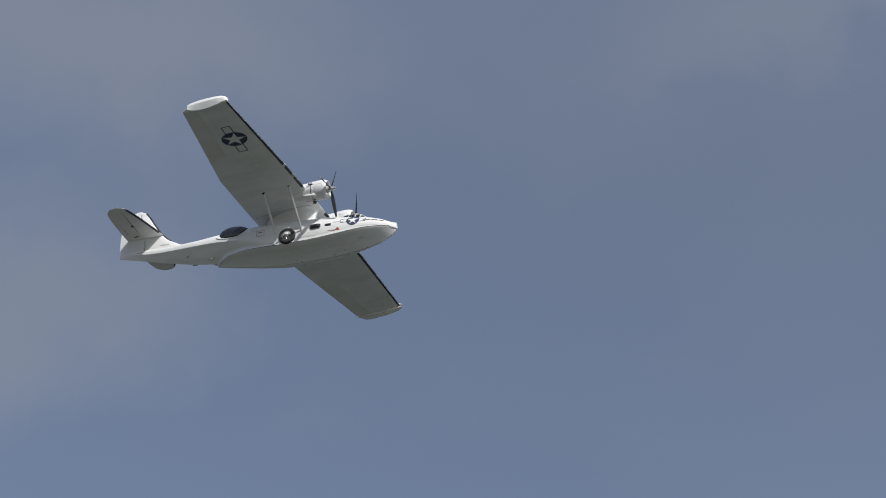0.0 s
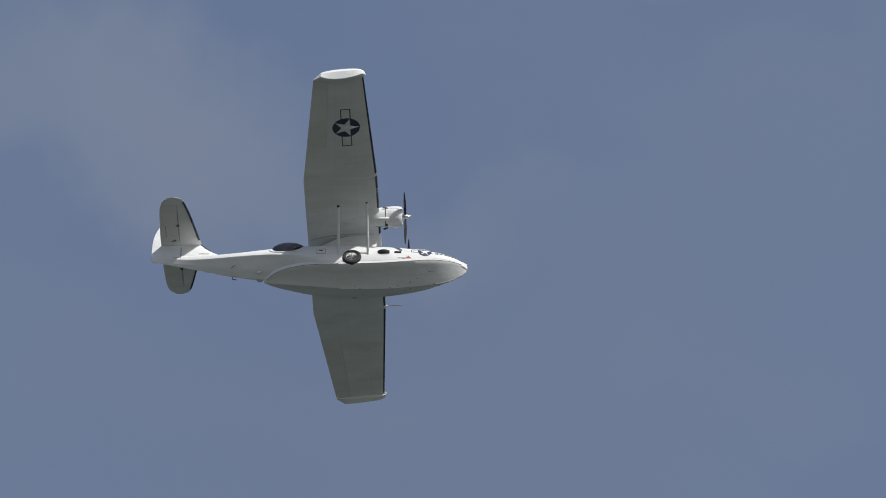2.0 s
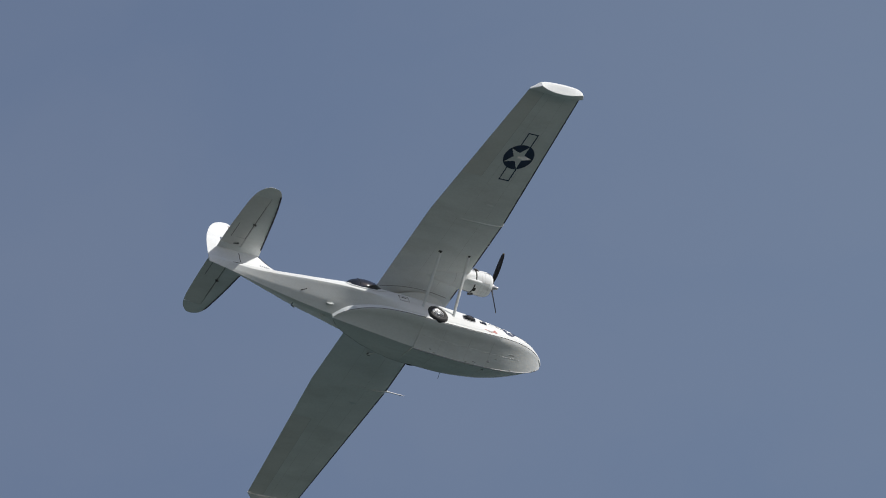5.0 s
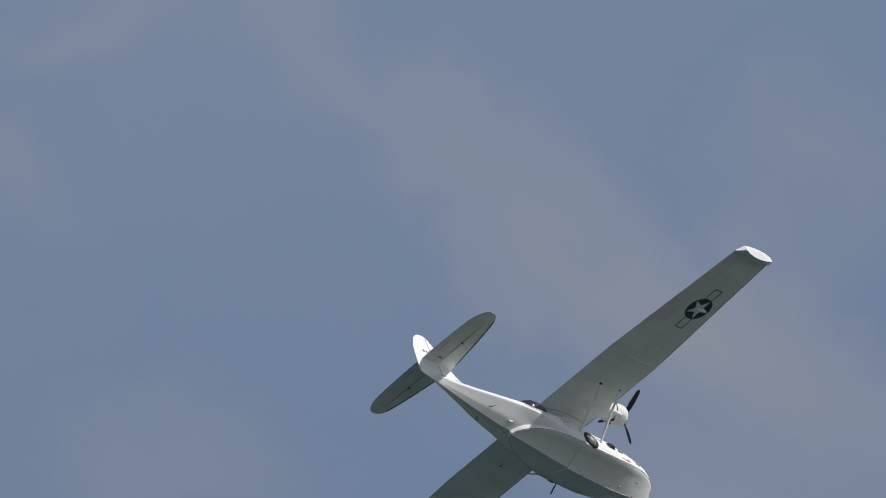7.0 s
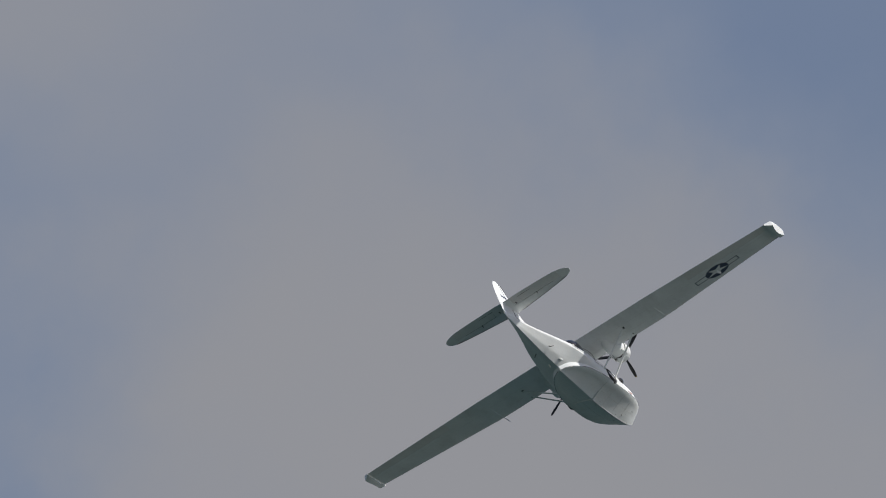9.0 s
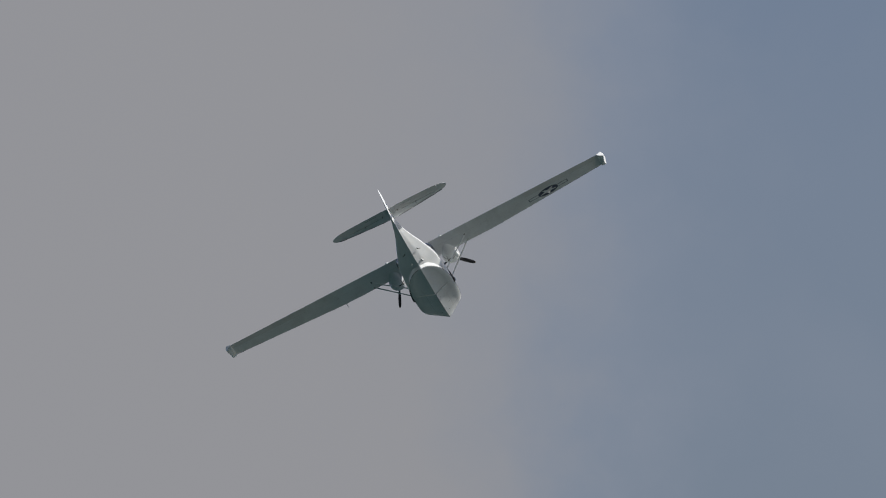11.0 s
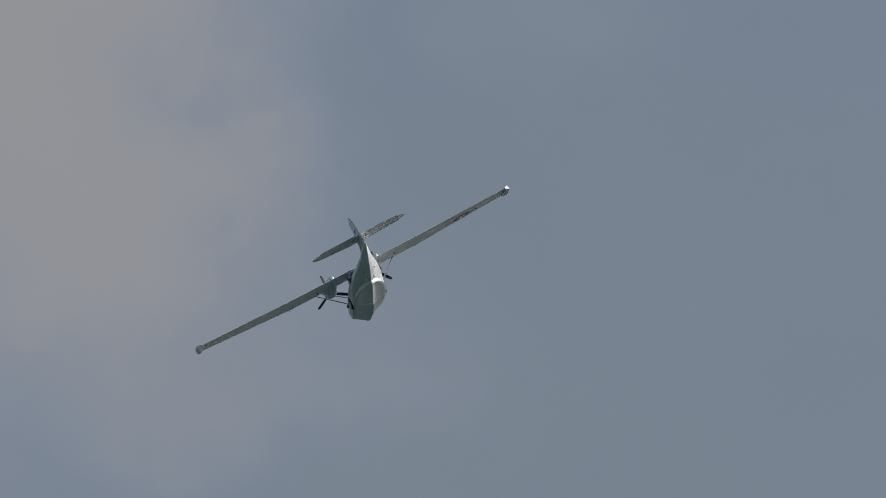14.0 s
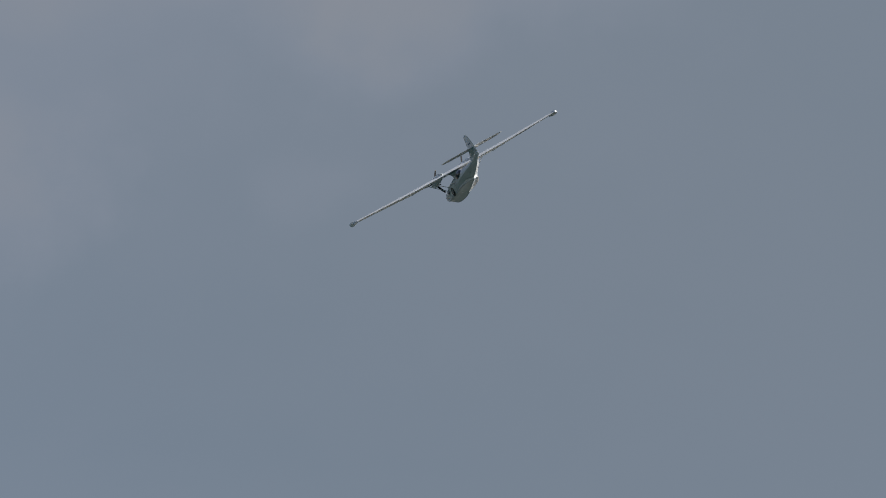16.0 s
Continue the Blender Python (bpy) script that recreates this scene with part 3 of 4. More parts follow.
part("fairing_seam", mapped_patch([[(x, y0 * s_ + d) for d in (-0.02, 0.02)] for x, y0, s_ in [(x, 0.55 + 0.5 * math.sin(math.pi * min(1.0, (x + 1.86) / 4.6)) ** 0.7, -1) for x in np.linspace(-1.7, 2.1, 18)]], under, 0.0, 0.008), SEAM, centre)

# insignia: navy disc, white star, outlined bars
def insignia(parent, place, a, b, r, along, forward):
    """along: 'b' bars run along the second coordinate."""
    disc = part("insignia_disc", mapped_patch(disc_rows(a, b, r, r, 6, 48), place, 0.0, 0.008), NAVY, parent, "navy disc of a star insignia", clean=False)
    part("star", mapped_patch(star_rows(a, b, r * 0.93, forward), place, 0.0, 0.014), WHITE, disc, "white five-pointed star", sharp=3)
    wdt, n0, n1, e = r * 0.37, r * 0.93, r * 1.99, r * 0.075
    for q in (-1, 1):
        for u0, u1, v0, v1 in ((-wdt, wdt, n1 - e, n1), (-wdt, -wdt + e, n0, n1), (wdt - e, wdt, n0, n1)):
            cells = rect_rows(u0, u1, v0, v1, 3, 6)
            rows = [[(a + u, b + q * v) if along == "b" else (a + q * v, b + u) for u, v in row] for row in cells]
            part("bar_edge", mapped_patch(rows, place, 0.0, 0.008), NAVY, disc)


insignia(boat, under, 0.86, -10.75, 0.81, "b", 0.0)


def starboard_side(x, z, h):
    w = side_y(x, z)
    g = 0.01
    nz = -(side_y(x, z + g) - side_y(x, z - g)) / (2 * g)
    nx = -(side_y(x + g, z) - side_y(x - g, z)) / (2 * g)
    n = Vector((nx, -1.0, nz)).normalized()
    return Vector((x, -w, z)) + n * h


def port_side(x, z, h):
    p = starboard_side(x, z, h)
    return Vector((p.x, -p.y, p.z))


insignia(boat, starboard_side, 5.12, 1.76, 0.40, "a", math.pi / 2)
insignia(boat, port_side, 5.12, 1.76, 0.40, "a", math.pi / 2)

# ---- tail ----


def fin_span(z):
    front = np.interp(z, [2.3, 2.5, 2.66, 2.94, 3.25, 3.72, 4.3, 4.9, 5.28, 5.44], [-6.3, -6.5, -7.0, -7.56, -8.0, -8.44, -8.8, -9.15, -9.45, -9.78])
    back = np.interp(z, [2.3, 3.0, 3.7, 4.3, 4.85, 5.2, 5.4, 5.44], [-11.2, -11.19, -11.15, -11.05, -10.82, -10.54, -10.15, -9.84])
    return float(front), float(back)


rings = []
for z in (2.3, 2.5, 2.7, 2.95, 3.2, 3.5, 3.8, 4.2, 4.6, 4.9, 5.1, 5.25, 5.35, 5.41, 5.44):
    a, b = fin_span(z)
    c = a - b
    t = 0.16 * (1 - 0.5 * (z - 2.3) / 3.1)
    ring = []
    us = [(1 - math.cos(math.pi * i / 12)) / 2 for i in range(13)]
    th = [min(t * 1.1, 5 * 0.075 * c * (0.2969 * math.sqrt(u) - 0.126 * u - 0.3516 * u * u + 0.2843 * u ** 3 - 0.1036 * u ** 4)) for u in us]
    if z > 5.2:
        th = [q * (0.8 if z < 5.4 else 0.35) for q in th]
    ring = [Vector((a - c * u, -q, z)) for u, q in zip(us, th)] + [Vector((a - c * u, q, z)) for u, q in list(zip(us, th))[-2:0:-1]]
    rings.append(ring)
fin = part("fin", loft(rings), WHITE, boat, "white tail fin and rudder", sharp=50)


def fin_side(x, z, h):
    a, b = fin_span(z)
    c = a - b
    u = min(max((a - x) / c, 0.001), 1)
    t = 0.16 * (1 - 0.5 * (z - 2.3) / 3.1)
    q = min(t * 1.1, 5 * 0.075 * c * (0.2969 * math.sqrt(u) - 0.126 * u - 0.3516 * u * u + 0.2843 * u ** 3 - 0.1036 * u ** 4))
    return Vector((x, -q - h, z))


def tail_side(x, z, h):
    p, q = fin_side(x, z, h), starboard_side(x, z, h)
    return p if p.y < q.y or z > f_top(x) else q


part("rudder_hinge", mapped_patch(rect_rows(-9.46, -9.42, 2.42, 3.3, 1, 8), tail_side, 0.0, 0.01), CHINE, fin)
part("rudder_hinge", mapped_patch(rect_rows(-9.75, -9.71, 3.7, 5.2, 1, 8), fin_side, 0.0, 0.01), CHINE, fin)
part("rudder_foot", mapped_patch(rect_rows(-9.95, -9.42, 2.38, 2.41, 5, 1), tail_side, 0.0, 0.012), CHINE, fin)
part("fin_boot", ring_tube([(a, 0, b) for a, b in ((-7.7, 3.02), (-8.0, 3.26), (-8.42, 3.71), (-8.8, 4.31), (-9.13, 4.88), (-9.4, 5.24))], 0.055, 8), RUBBER_BOOT, fin)


def tail_z(x):
    """Height of the tailplane's middle: set nose up by about three degrees."""
    return 3.49 + 0.036 * (x + 10.1)


def tail_ring(y, s):
    f = y / 4.6
    lead = curve([0, 3.9, 4.25, 4.45, 4.56, 4.6], [-8.22, -9.0, -9.13, -9.3, -9.52, -9.78])(y)
    trail = curve([0, 0.5, 3.3, 3.9, 4.25, 4.45, 4.56, 4.6], [-10.62, -10.64, -10.55, -10.46, -10.3, -10.12, -9.95, -9.80])(y)
    c = lead - trail
    t = 0.068 - 0.010 * f
    us = [(1 - math.cos(math.pi * i / 10)) / 2 for i in range(11)]
    th = [5 * t * c * (0.2969 * math.sqrt(u) - 0.126 * u - 0.3516 * u * u + 0.2843 * u ** 3 - 0.1036 * u ** 4) for u in us]
    return [Vector((lead - c * u, s * y, tail_z(lead - c * u) + q)) for u, q in zip(us, th)] + [Vector((lead - c * u, s * y, tail_z(lead - c * u) - q)) for u, q in list(zip(us, th))[-2:0:-1]]


def tail_under(x, y, h):
    r = tail_ring(abs(y), 1 if y > 0 else -1)
    lo = sorted([(p.x, p.z) for p in r if p.z <= tail_z(p.x) + 1e-6])
    return Vector((x, y, float(np.interp(x, [p[0] for p in lo], [p[1] for p in lo])) - h))


HINGE_X = -9.48


def tail_section(y, s, x0, x1):
    """Part of the tailplane's section between two places along the chord."""
    r = tail_ring(y, s)
    up = sorted((p.x, p.z - tail_z(p.x)) for p in r if p.z >= tail_z(p.x) - 1e-6)
    x0, x1 = min(x0, up[-1][0]), max(x1, up[0][0])
    xs = [x0 + (x1 - x0) * (1 - math.cos(math.pi * i / 10)) / 2 for i in range(11)]
    hs = [max(0.004, float(np.interp(x, [p[0] for p in up], [p[1] for p in up]))) for x in xs]
    return [Vector((x, s * y, tail_z(x) + h)) for x, h in zip(xs, hs)] + [Vector((x, s * y, tail_z(x) - h)) for x, h in list(zip(xs, hs))[::-1]]


elevators = []
for s in (-1, 1):
    bm = loft([tail_section(y, s, 0, HINGE_X) for y in (0.0, 0.6, 1.4, 2.2, 3.0, 3.6, 3.88)])
    loft([tail_section(y, s, 0, -20) for y in (3.88, 4.0, 4.1, 4.25, 4.38, 4.48, 4.55, 4.59)], bm=bm)
    loft([tail_section(y, s, HINGE_X + 0.01, -20) for y in (0.0, 0.3, 0.42)], bm=bm)
    tp = part("tailplane", bm, WHITE, boat, "white tailplane with rounded tip", sharp=50)
    hinge = Vector((HINGE_X, 0, tail_z(HINGE_X)))
    flap = part("elevator", loft([[p - hinge for p in tail_section(y, s, HINGE_X - 0.03, -20)] for y in (0.43, 1.2, 2.0, 2.8, 3.4, 3.868)]), FABRIC, boat, "white fabric elevator turned slightly up", sharp=50, m=pose(*hinge))
    elevators.append((flap, hinge))
    part("elevator_hinge", ring_tube([(HINGE_X - 0.015, s * 0.5, hinge.z), (HINGE_X - 0.015, s * 3.84, hinge.z)], 0.035, 8), SEAM, tp)
    part("trim_tab", mapped_patch(rect_rows(-10.29, -10.265, s * 0.95, s * 1.9, 1, 4), lambda x, y, h: tail_under(x, y, h) - hinge, 0.0, 0.008), CHINE, flap)
    part("hinge_gap", mapped_patch(rect_rows(HINGE_X - 0.06, HINGE_X - 0.035, s * 1.0, s * 3.3, 1, 8), lambda x, y, h: tail_under(x, y, h) - hinge, 0.0, 0.008), SEAM, flap)
    part("rib_seam", mapped_patch(rect_rows(-10.0, HINGE_X - 0.04, s * 0.98, s * 1.01, 5, 1), lambda x, y, h: tail_under(x, y, h) - hinge, 0.0, 0.008), SEAM_FAINT, flap)
    part("tab_horn", slab(bmesh.new(), -0.13, 0.03, s * 2.05 - 0.015, s * 2.05 + 0.015, -0.18, -0.05), CHINE, flap)
    part("control_rod", ring_tube([tuple(tail_under(-9.7, s * 0.62, 0.03) - hinge), tuple(tail_under(-9.98, s * 0.6, 0.09) - hinge)], [0.045, 0.025], 8), CHINE, flap)
    rings = []
    for y in (0.5, 1.4, 2.4, 3.3, 3.9, 4.15):
        lead = curve([0, 3.9, 4.25, 4.45, 4.56, 4.6], [-8.22, -9.0, -9.13, -9.3, -9.52, -9.78])(y)
        rings.append([Vector((lead - dx, s * y, tail_z(lead - dx) + dz)) for dx, dz in ((0.10, -0.064), (0.07, -0.057), (0.035, -0.045), (0.008, -0.028), (-0.012, 0), (0.008, 0.028), (0.035, 0.045), (0.07, 0.057), (0.10, 0.064))])
    part("deicer_boot", loft(rings, closed=False), RUBBER_BOOT, tp, "dark rubber de-icer boot")

# ---- engines ----
ENGINE_Y, ENGINE_Z = 2.20, 3.72
propellers = []
for s in (-1, 1):
    c = (0, s * ENGINE_Y, ENGINE_Z)
    nac = part("nacelle", revolve([(-0.9, 0.06), (-0.4, 0.20), (0.2, 0.36), (0.9, 0.46), (1.6, 0.51), (2.3, 0.545), (2.72, 0.575), (2.79, 0.575), (2.82, 0.47)], 32, c), WHITE, boat, "white engine nacelle faired into the wing")
    part("cowling", revolve([(2.99, 0.585), (2.96, 0.59), (2.96, 0.602), (3.1, 0.622), (3.4, 0.635), (3.58, 0.628), (3.71, 0.595), (3.79, 0.545), (3.815, 0.50), (3.79, 0.46), (3.65, 0.44), (3.4, 0.43), (3.35, 0.02)], 36, c), WHITE, nac, "white round engine cowling")
    part("cowl_gap", revolve([(2.79, 0.44), (2.79, 0.572), (3.0, 0.58), (3.0, 0.44)], 32, c), DARK, nac, "dark cooling gap behind the cowling")
    for k in range(18):
        # cooling flaps, with a gap where the exhaust leaves
        a0, a1 = radians(20 * k + 0.5), radians(20 * k + 19.5)
        if k in (4, 13):
            continue
        flap_rings = []
        for x, r in ((2.845, 0.602), (2.90, 0.606), (2.965, 0.606)):
            arc = [a0 + (a1 - a0) * q / 4 for q in range(5)]
            flap_rings.append([Vector((x, c[1] + (r + h) * math.cos(a), c[2] + (r + h) * math.sin(a))) for h, way in ((0.006, 1), (-0.006, -1)) for a in arc[::way]])
        part("cowl_flap", loft(flap_rings), WHITE, nac)
    for x, r in ((3.12, 0.626), (3.30, 0.634), (3.56, 0.632)):
        part("cowl_seam", revolve([(x, r - 0.05), (x, r + 0.002), (x + 0.012, r + 0.002), (x + 0.012, r - 0.05)], 36, c), SEAM_FAINT, nac)
    for x, r in ((2.28, 0.538), (1.7, 0.520)):
        part("nacelle_seam", revolve([(x, r - 0.03), (x, r + 0.003), (x + 0.015, r + 0.003), (x + 0.015, r - 0.03)], 32, c), SEAM_FAINT, nac)
    for a in (0.6, 1.7, 2.9, 3.9, 4.7, 5.6):
        part("cowl_panel_line", ring_tube([(x, c[1] + r * math.cos(a), c[2] + r * math.sin(a)) for x, r in ((2.98, 0.606), (3.1, 0.624), (3.4, 0.637), (3.6, 0.627))], 0.008, 4), SEAM_FAINT, nac)
    part("cooler_fairing", ring_tube([(2.2, c[1] - s * 0.3, c[2] - 0.46), (2.75, c[1] - s * 0.31, c[2] - 0.45)], [0.03, 0.05], 8), GREYP, nac)
    for k in range(9):
        t = 2 * math.pi * k / 9
        o = Vector((3.48, c[1] + 0.26 * math.cos(t), c[2] + 0.3 * math.sin(t)))
        q = Vector((3.48, c[1] + 0.42 * math.cos(t), c[2] + 0.42 * math.sin(t)))
        part("cylinder", ring_tube([tuple(o), tuple(q)], 0.075, 8), EXHAUST, nac)
    part("crankcase", revolve([(3.36, 0.3), (3.62, 0.27), (3.77, 0.2), (3.9, 0.14), (3.92, 0.02)], 20, c), GREYP, nac)
    oy = c[1] + s * 0.42
    part("air_scoop", loft([[Vector((x, oy + r * math.cos(2 * math.pi * k / 14), c[2] - 0.50 + dz + 0.8 * r * math.sin(2 * math.pi * k / 14))) for k in range(14)] for x, r, dz in ((2.30, 0.04, 0.04), (2.48, 0.11, 0.01), (2.75, 0.14, 0), (3.02, 0.135, 0), (3.1, 0.10, 0))]), WHITE, nac, "white intake scoop under the cowling")
    part("exhaust_stub", ring_tube([(2.95, c[1] - s * 0.3, 3.14), (2.8, c[1] - s * 0.32, 3.08), (2.68, c[1] - s * 0.33, 3.07)], 0.05, 10), EXHAUST, nac)
    part("exhaust_stub", ring_tube([(2.97, c[1] + s * 0.56, 3.92), (2.8, c[1] + s * 0.62, 3.94), (2.68, c[1] + s * 0.63, 3.95)], 0.05, 10), EXHAUST, nac)

    prop = part("propeller", revolve([(-0.12, 0.16), (0.0, 0.17), (0.12, 0.15), (0.2, 0.10), (0.34, 0.085), (0.36, 0.03)], 18), METAL, boat, "three-bladed propeller turning with a bright metal hub")
    for k in range(3):
        rings = []
        for r, w, tw, th in ((0.14, 0.11, 60, 0.10), (0.3, 0.13, 55, 0.08), (0.6, 0.25, 44, 0.06), (1.0, 0.29, 33, 0.045), (1.4, 0.27, 26, 0.03), (1.68, 0.22, 22, 0.022), (1.78, 0.15, 21, 0.018), (1.83, 0.06, 20, 0.012)):
            ca, sa = math.cos(radians(tw)), math.sin(radians(tw))
            ring = []
            for i in range(10):
                a = 2 * math.pi * i / 10
                p, q = w / 2 * math.cos(a), th / 2 * math.sin(a)
                ring.append(Vector((p * sa + q * ca, q * sa - p * ca, r)))
            rings.append(ring)
        bl = part("blade", loft(rings), BLADE, prop, "black blade", m=pose(0, 0, 0, 120 * k))
        tipb = [[Vector((p.x * 1.06, p.y * 1.06, p.z + 0.003)) for p in r] for r in rings[-2:]]
        part("blade_tip", loft(tipb), YELLOW, bl, "yellow blade tip")
    propellers.append((prop, s))

# ---- struts, wheels ----
for s in (-1, 1):
    for top, foot in (((1.76, s * 3.85, 3.50), (1.78, s * 1.54, 1.44)), ((0.08, s * 3.84, 3.24), (0.04, s * 1.54, 1.48))):
        st = part("wing_strut", ring_tube([foot, top], 0.08, 14, 0.5, (1, 0, 0)), WHITE, boat, "white streamlined wing strut", sharp=60)
        t = Vector(top)
        part("strut_fitting", loft([[t + Vector((a * x, b * x * 0.7, z)) for a, b in ((-1, -1), (1, -1), (1, 1), (-1, 1))] for x, z in ((0.085, 0.05), (0.07, -0.02), (0.04, -0.06))]), DARK, st)
        ft = Vector(foot)
        part("strut_foot", ring_tube([tuple(ft + Vector((0, -s * 0.06, -0.06))), tuple(ft + Vector((0, s * 0.1, 0.09)))], [0.10, 0.07], 10), WHITE, st)
    # wheel folded into the hull side
    base = pose(0.82, s * 1.48, 1.22, 0, 0, 0 if s > 0 else 180) @ pose(0, 0, 0, 8)
    def turned(profile, sides=36):
        return loft([[Vector((r * math.cos(2 * math.pi * k / sides), d, r * math.sin(2 * math.pi * k / sides))) for k in range(sides)] for d, r in profile])
    wheel = part("main_wheel", turned([(-0.2, 0.3), (-0.2, 0.49), (-0.14, 0.56), (-0.05, 0.595), (0.05, 0.595), (0.13, 0.565), (0.185, 0.51), (0.2, 0.42), (0.18, 0.34), (0.13, 0.28)]), TYRE, boat, "black rubber tyre folded into the hull side", m=base)
    part("rim", turned([(0.03, 0.05), (0.06, 0.2), (0.10, 0.27), (0.165, 0.30), (0.17, 0.325), (0.14, 0.335), (0.05, 0.33)]), METAL, wheel, "light metal rim")
    for k in range(8):
        t = 2 * math.pi * k / 8
        part("spoke", ring_tube([(0.08 * math.cos(t), 0.12, 0.08 * math.sin(t)), (0.285 * math.cos(t), 0.15, 0.285 * math.sin(t))], [0.045, 0.032], 6, 0.6, (0, 1, 0)), METAL, wheel)
    part("hub_cap", turned([(0.05, 0.11), (0.14, 0.11), (0.18, 0.08), (0.19, 0.02)], 16), METAL, wheel)
    part("fender", ring_tube([(0.12, s * 1.57, 0.84), (0.02, s * 1.60, 0.76), (-0.2, s * 1.57, 0.76)], [0.03, 0.05, 0.03], 8), WHITE, boat)

# ---- glazing and marks on the fuselage ----
for s, place in ((-1, starboard_side), (1, port_side)):
    # observation blister
    rings = []
    n = 15
    for i in range(n + 1):
        t = math.pi * i / n
        r = math.sin(t) ** 0.8
        cx = -2.95 + 1.08 * math.cos(t)
        ring = []
        for k in range(20):
            a = 2 * math.pi * k / 20
            ring.append(Vector((cx, s * (0.86 + 0.66 * r * math.cos(a)), 2.11 + 0.67 * r * math.sin(a))))
        rings.append(ring)
    bl = part("blister_window", loft(rings), GLASS, boat, "dark tinted bubble observation window", sharp=60)
    for cx in (-3.4, -2.5):
        f = math.sqrt(1 - ((cx + 2.95) / 1.08) ** 2) ** 0.8
        part("blister_rib", ring_tube([(cx, s * (0.86 + 0.658 * f * math.cos(a)), 2.11 + 0.668 * f * math.sin(a)) for a in np.linspace(-0.5, 1.7, 14)], 0.009, 5), DARK, bl)
    part("blister_sill", ring_tube([(-2.95 + 1.14 * math.cos(a), s * (side_y(-2.95 + 1.14 * math.cos(a), 2.08 + 0.28 * math.sin(a)) + 0.0), 2.08 + 0.28 * math.sin(a)) for a in np.linspace(0, -math.pi, 24)], 0.045, 6), WHITE, bl)
    # cabin windows
    w1 = part("cabin_window", mapped_patch(disc_rows(2.70, 1.58, 0.34, 0.16, 6, 32, 5.0), (lambda a, b, h, q=place: q(a, b, h + 0.15 * max(0.0, 1 - ((a - 2.7) / 0.36) ** 2 - ((b - 1.58) / 0.16) ** 2) ** 0.6)), 0.0, 0.02), GLASS, boat, "dark bulged cabin window", clean=False)
    part("window_frame", ring_tube([tuple(place(2.70 + 0.35 * math.copysign(abs(math.cos(a)) ** 0.4, math.cos(a)), 1.58 + 0.17 * math.copysign(abs(math.sin(a)) ** 0.4, math.sin(a)), 0.012)) for a in np.linspace(0, 2 * math.pi, 33)], 0.018, 5), GREYP, w1)
    w2 = part("cabin_window", mapped_patch(rect_rows(3.34, 3.74, 1.50, 1.67, 3, 3), place, 0.0, 0.012), GLASS, boat, "dark square cabin window", clean=False)
    # cockpit side glazing
    for a0, a1, z0, z1 in ((4.35, 4.85, 2.22, 2.38), (4.92, 5.3, 2.16, 2.28)):
        part("cockpit_window", mapped_patch(rect_rows(a0, a1, z0, z1, 3, 3), place, 0.0, 0.012), GLASS, boat, "dark cockpit side window", clean=False)
    # entry hatch outline
    for a0, a1, z0, z1 in ((-1.28, -0.74, 1.90, 1.93), (-1.28, -0.74, 1.50, 1.53), (-1.28, -1.25, 1.5, 1.93), (-0.77, -0.74, 1.5, 1.93)):
        part("hatch_seam", mapped_patch(rect_rows(a0, a1, z0, z1, 3, 3), place, 0.0, 0.008), SEAM, boat)
    part("hatch_grip", mapped_patch(rect_rows(-1.14, -0.88, 1.74, 1.80, 3, 2), place, 0.0, 0.012), DARK, boat)
    # slots along the bow
    for a0, a1 in ((5.75, 6.2), (6.26, 6.62), (6.68, 6.95)):
        part("bow_slot", mapped_patch(rect_rows(a0, a1, 1.68, 1.75, 5, 2), place, 0.0, 0.008), DARK, boat)
    # nose art and lettering as plain bars
    for a0, a1, z0, z1, mt in ((3.55, 3.72, 1.12, 1.17, RED), (3.74, 4.0, 1.14, 1.18, GREYP), (4.02, 4.30, 1.13, 1.22, RED), (4.12, 4.22, 1.22, 1.30, RED), (3.76, 4.0, 1.095, 1.12, RED)):
        part("nose_mark", mapped_patch(rect_rows(a0, a1, z0, z1, 3, 2), place, 0.0, 0.008), mt, boat)
    for k in range(5):
        part("letter_bar", mapped_patch(rect_rows(3.9 + 0.13 * k, 3.99 + 0.13 * k, 1.70, 1.75, 2, 2), place, 0.0, 0.008), GREYP, boat)
    for k in range(5):
        x0 = -8.35 + 0.12 * k
        part("registration_bar", mapped_patch(rect_rows(x0, x0 + 0.08, 2.72, 2.80, 1, 1), (lambda x, z, h, q=s: Vector((x, tail_side(x, z, h).y * -q, z))), 0.0, 0.012), GREYP, fin)
    for k in range(4):
        z0 = 4.0
        x0 = -10.35 + 0.22 * k
        part("serial_bar", mapped_patch(rect_rows(x0, x0 + 0.11, z0, z0 + 0.2, 1, 2), (lambda x, z, h, q=s: Vector((x, fin_side(x, z, h).y * -q, z))), 0.0, 0.012), NAVY, fin)
    # tail fittings
    part("tie_down", ring_tube([tuple(place(-6.35, 1.46, -0.02)), tuple(place(-6.35, 1.46, 0.14)), tuple(place(-6.12, 1.52, 0.15))], 0.03, 6), CHINE, boat)
    part("mooring_cleat", ring_tube([tuple(place(-4.9, 1.12, 0.0)), tuple(place(-4.78, 1.12, 0.07)), tuple(place(-4.62, 1.12, 0.05)), tuple(place(-4.56, 1.12, -0.02))], [0.05, 0.06, 0.06, 0.04], 8), WHITE, boat)
    part("vent", slab(bmesh.new(), -5.25, -5.12, s * 0.93 - 0.06, s * 0.93 + 0.06, 2.02, 2.1), GREYP, boat)
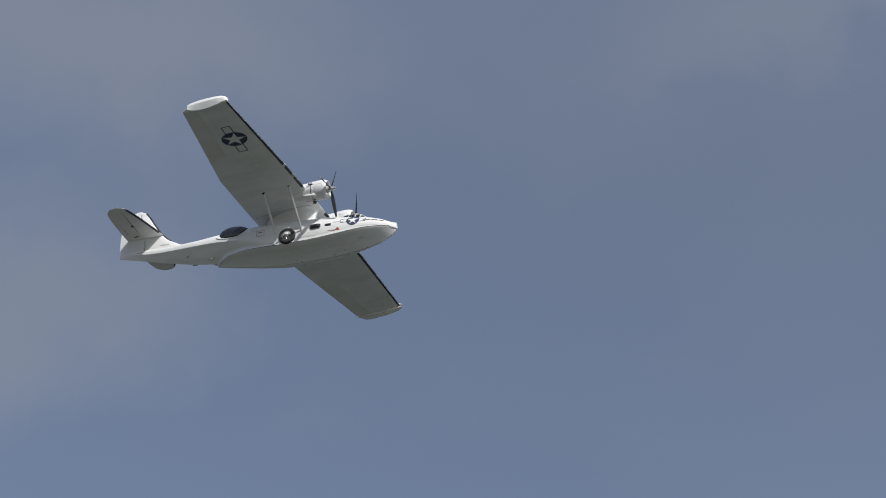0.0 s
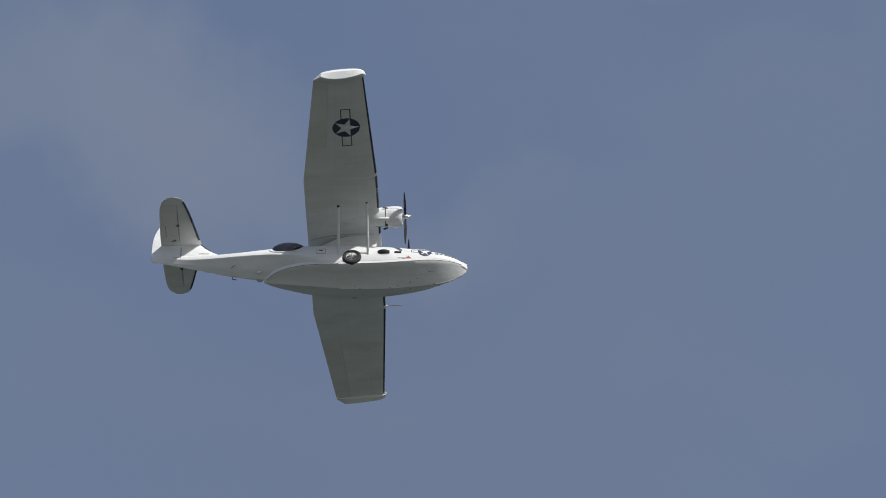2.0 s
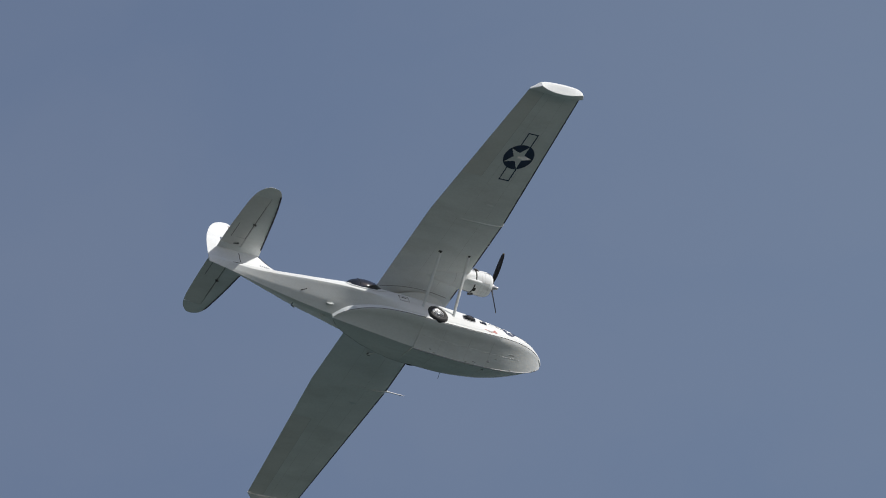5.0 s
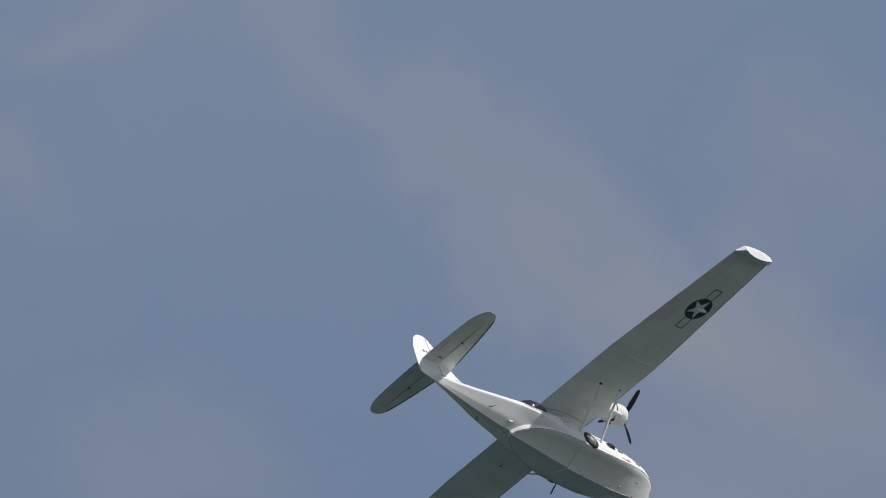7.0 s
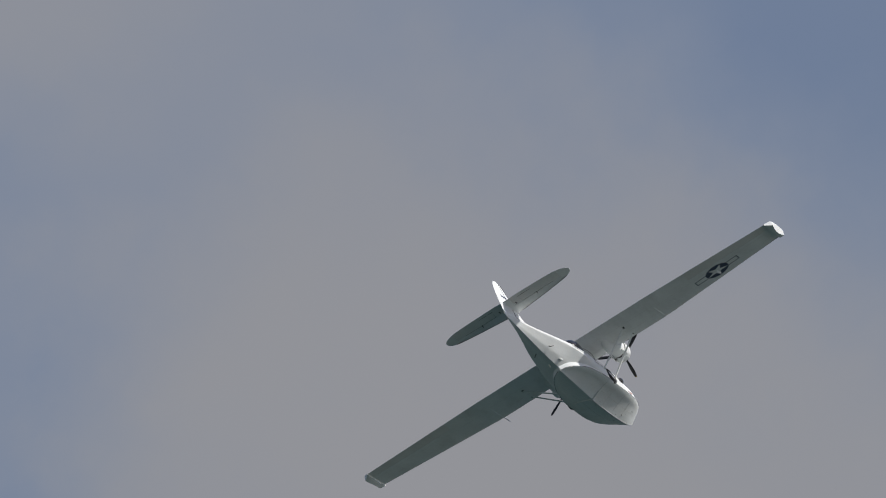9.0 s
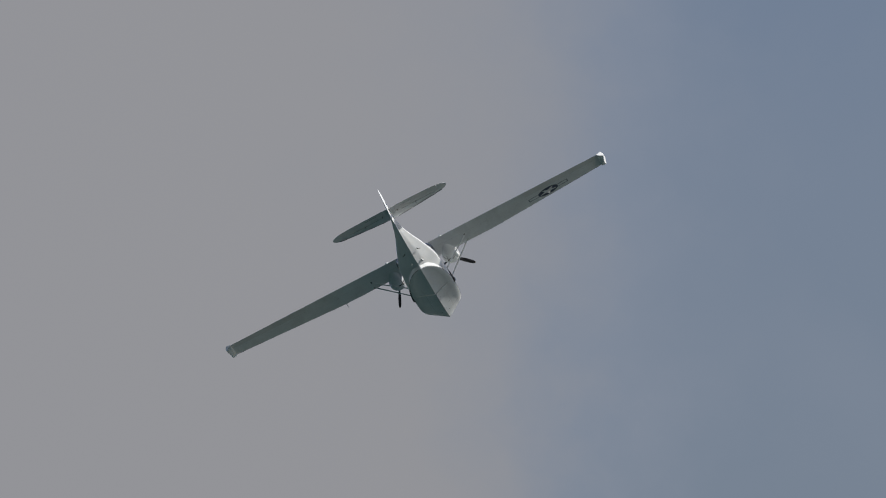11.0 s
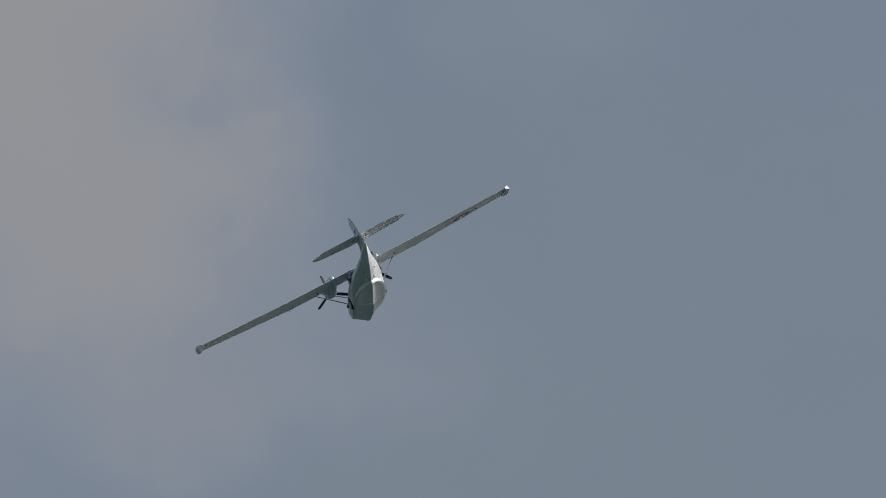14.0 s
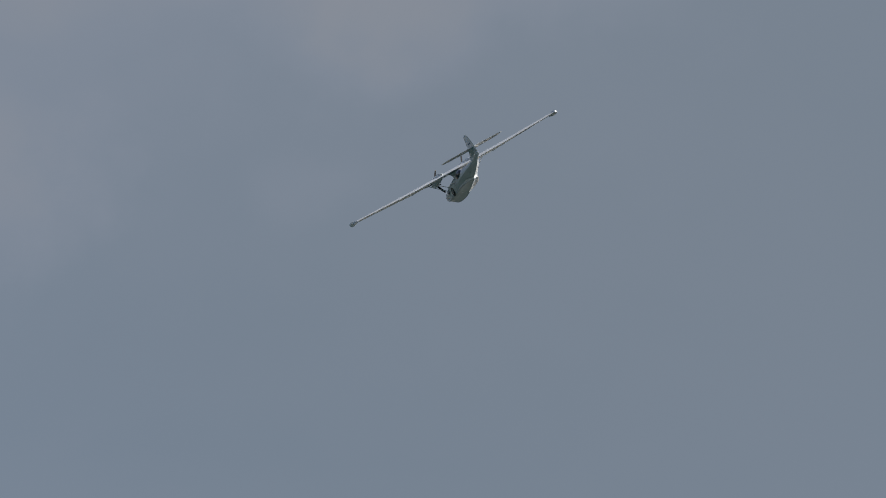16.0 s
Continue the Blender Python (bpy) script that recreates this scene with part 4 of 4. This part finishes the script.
# seams and drain fittings on the bottom
for x, y in ((1.2, 0.06), (3.0, 0.06), (4.2, 0.30), (5.6, 0.06)):
    for s in (-1, 1):
        part("drain_plug", slab(bmesh.new(), x, x + 0.10, s * y - 0.02, s * y + 0.02, k_z(x) + 0.0 + 0.36 * y, k_z(x) + 0.09 + 0.36 * y), SEAM, fore)

for s in (-1, 1):
    for x in (1.4, 2.9, 4.2):
        part("plating_seam", mapped_patch([[(x + d, s * f) for d in (-0.008, 0.008)] for f in np.linspace(0.06, 0.94, 8)], lambda a, f, h: bottom_place(a, f, h), 0.0, 0.004), SEAM_FAINT, fore)
    for f in (0.45,):
        part("plating_seam", mapped_patch([[(x, s * (f + d)) for d in (-0.006, 0.006)] for x in np.linspace(0.3, 6.0, 16)], lambda a, f, h: bottom_place(a, f, h), 0.0, 0.004), SEAM_FAINT, fore)
    for x, f, long in ((0.9, 0.1, 0.12), (3.4, 0.08, 0.2), (4.6, 0.30, 0.10), (5.3, 0.55, 0.34)):
        part("scuff", mapped_patch([[(x + long * i / 4, s * (f + 0.02 * j)) for j in range(2)] for i in range(5)], lambda a, f, h: bottom_place(a, f, h), 0.0, 0.006), SEAM, fore)

# canopy over the flight deck
rings = []
for x, w, z in ((5.75, 0.45, 2.32), (5.6, 0.58, 2.40), (5.35, 0.74, 2.56), (5.05, 0.80, 2.69), (4.6, 0.82, 2.71), (4.2, 0.8, 2.66), (3.95, 0.75, 2.57)):
    rings.append([Vector((x, y * w, 2.1 + (z - 2.1) * (1 - abs(y) ** 3.2))) for y in np.linspace(-1, 1, 15)])
canopy = part("canopy", loft(rings, closed=False), GLASS, boat, "dark glazed flight deck canopy", sharp=60)
for i in (1, 2, 3, 4, 5, 6):
    part("canopy_frame", ring_tube([tuple(p + Vector((0, 0, 0.008))) for p in rings[i]], 0.024, 6), WHITE, canopy)
for j in (3, 7, 11):
    part("canopy_frame", ring_tube([tuple(r[j] + Vector((0, 0, 0.008))) for r in rings], 0.024, 6), WHITE, canopy)
part("roof_panel", mapped_patch(rect_rows(2.2, 4.0, -0.6, 0.6, 4, 6), lambda x, y, h: Vector((x, y, f_top(x) - 0.03 * (y / 0.6) ** 2 + h)), 0.0, 0.02), WHITE, boat)
part("antenna_mast", ring_tube([(3.2, 0, 2.62), (3.15, 0, 3.1)], [0.03, 0.02], 8), WHITE, boat)


# ---- what moves ----
# blade angle of each propeller at every half second
PHASE_STARBOARD = [93, 18, 77, 97, 74, 112, 40, 62, 62, 62, 62, 62, 44, 105, 63, 109, 56, 56, 56, 56, 56, 75, 13, 50, 50, 49, 1, 33, 23, 23, 23, 23, 23]
PHASE_PORT = [0, 0, 0, 0, 0, 0, 0, 0, 0, 0, 0, 0, 0, 0, 0, 0, 0, 0, 0, 0, 0, 62, 83, 64, 64, 84, 106, 96, 2, 2, 37, 37, 37]


# elevators, degrees up
ELEVATOR = [(0.0, 0.5), (5.0, 0.5), (8.0, 1.0), (11.0, 0.5), (12.3, 4.0), (13.6, 5.0), (14.6, 2.5), (16.0, 1.0)]


def motions():
    for flap, hinge in elevators:
        walk(flap, [(t, pose(*hinge, 0, up, 0)) for t, up in ELEVATOR])
    walk(boat, [(t, pose(x + EYE_X, y + EYE_Y, z, rx, ry, rz)) for t, x, y, z, rx, ry, rz in FLIGHT])
    for prop, s in propellers:
        phase = PHASE_STARBOARD if s < 0 else PHASE_PORT
        rows, angle = [], phase[0]
        for i in range(32):
            turn = 1200 + (phase[i + 1] - angle + 60) % 120 - 60
            for k in range(15):
                rows.append((i * 0.5 + k / 30, pose(3.98, s * ENGINE_Y, ENGINE_Z, angle + turn * k / 15)))
            angle += turn
        rows.append((16.0, pose(3.98, s * ENGINE_Y, ENGINE_Z, angle)))
        walk(prop, rows)


motions()
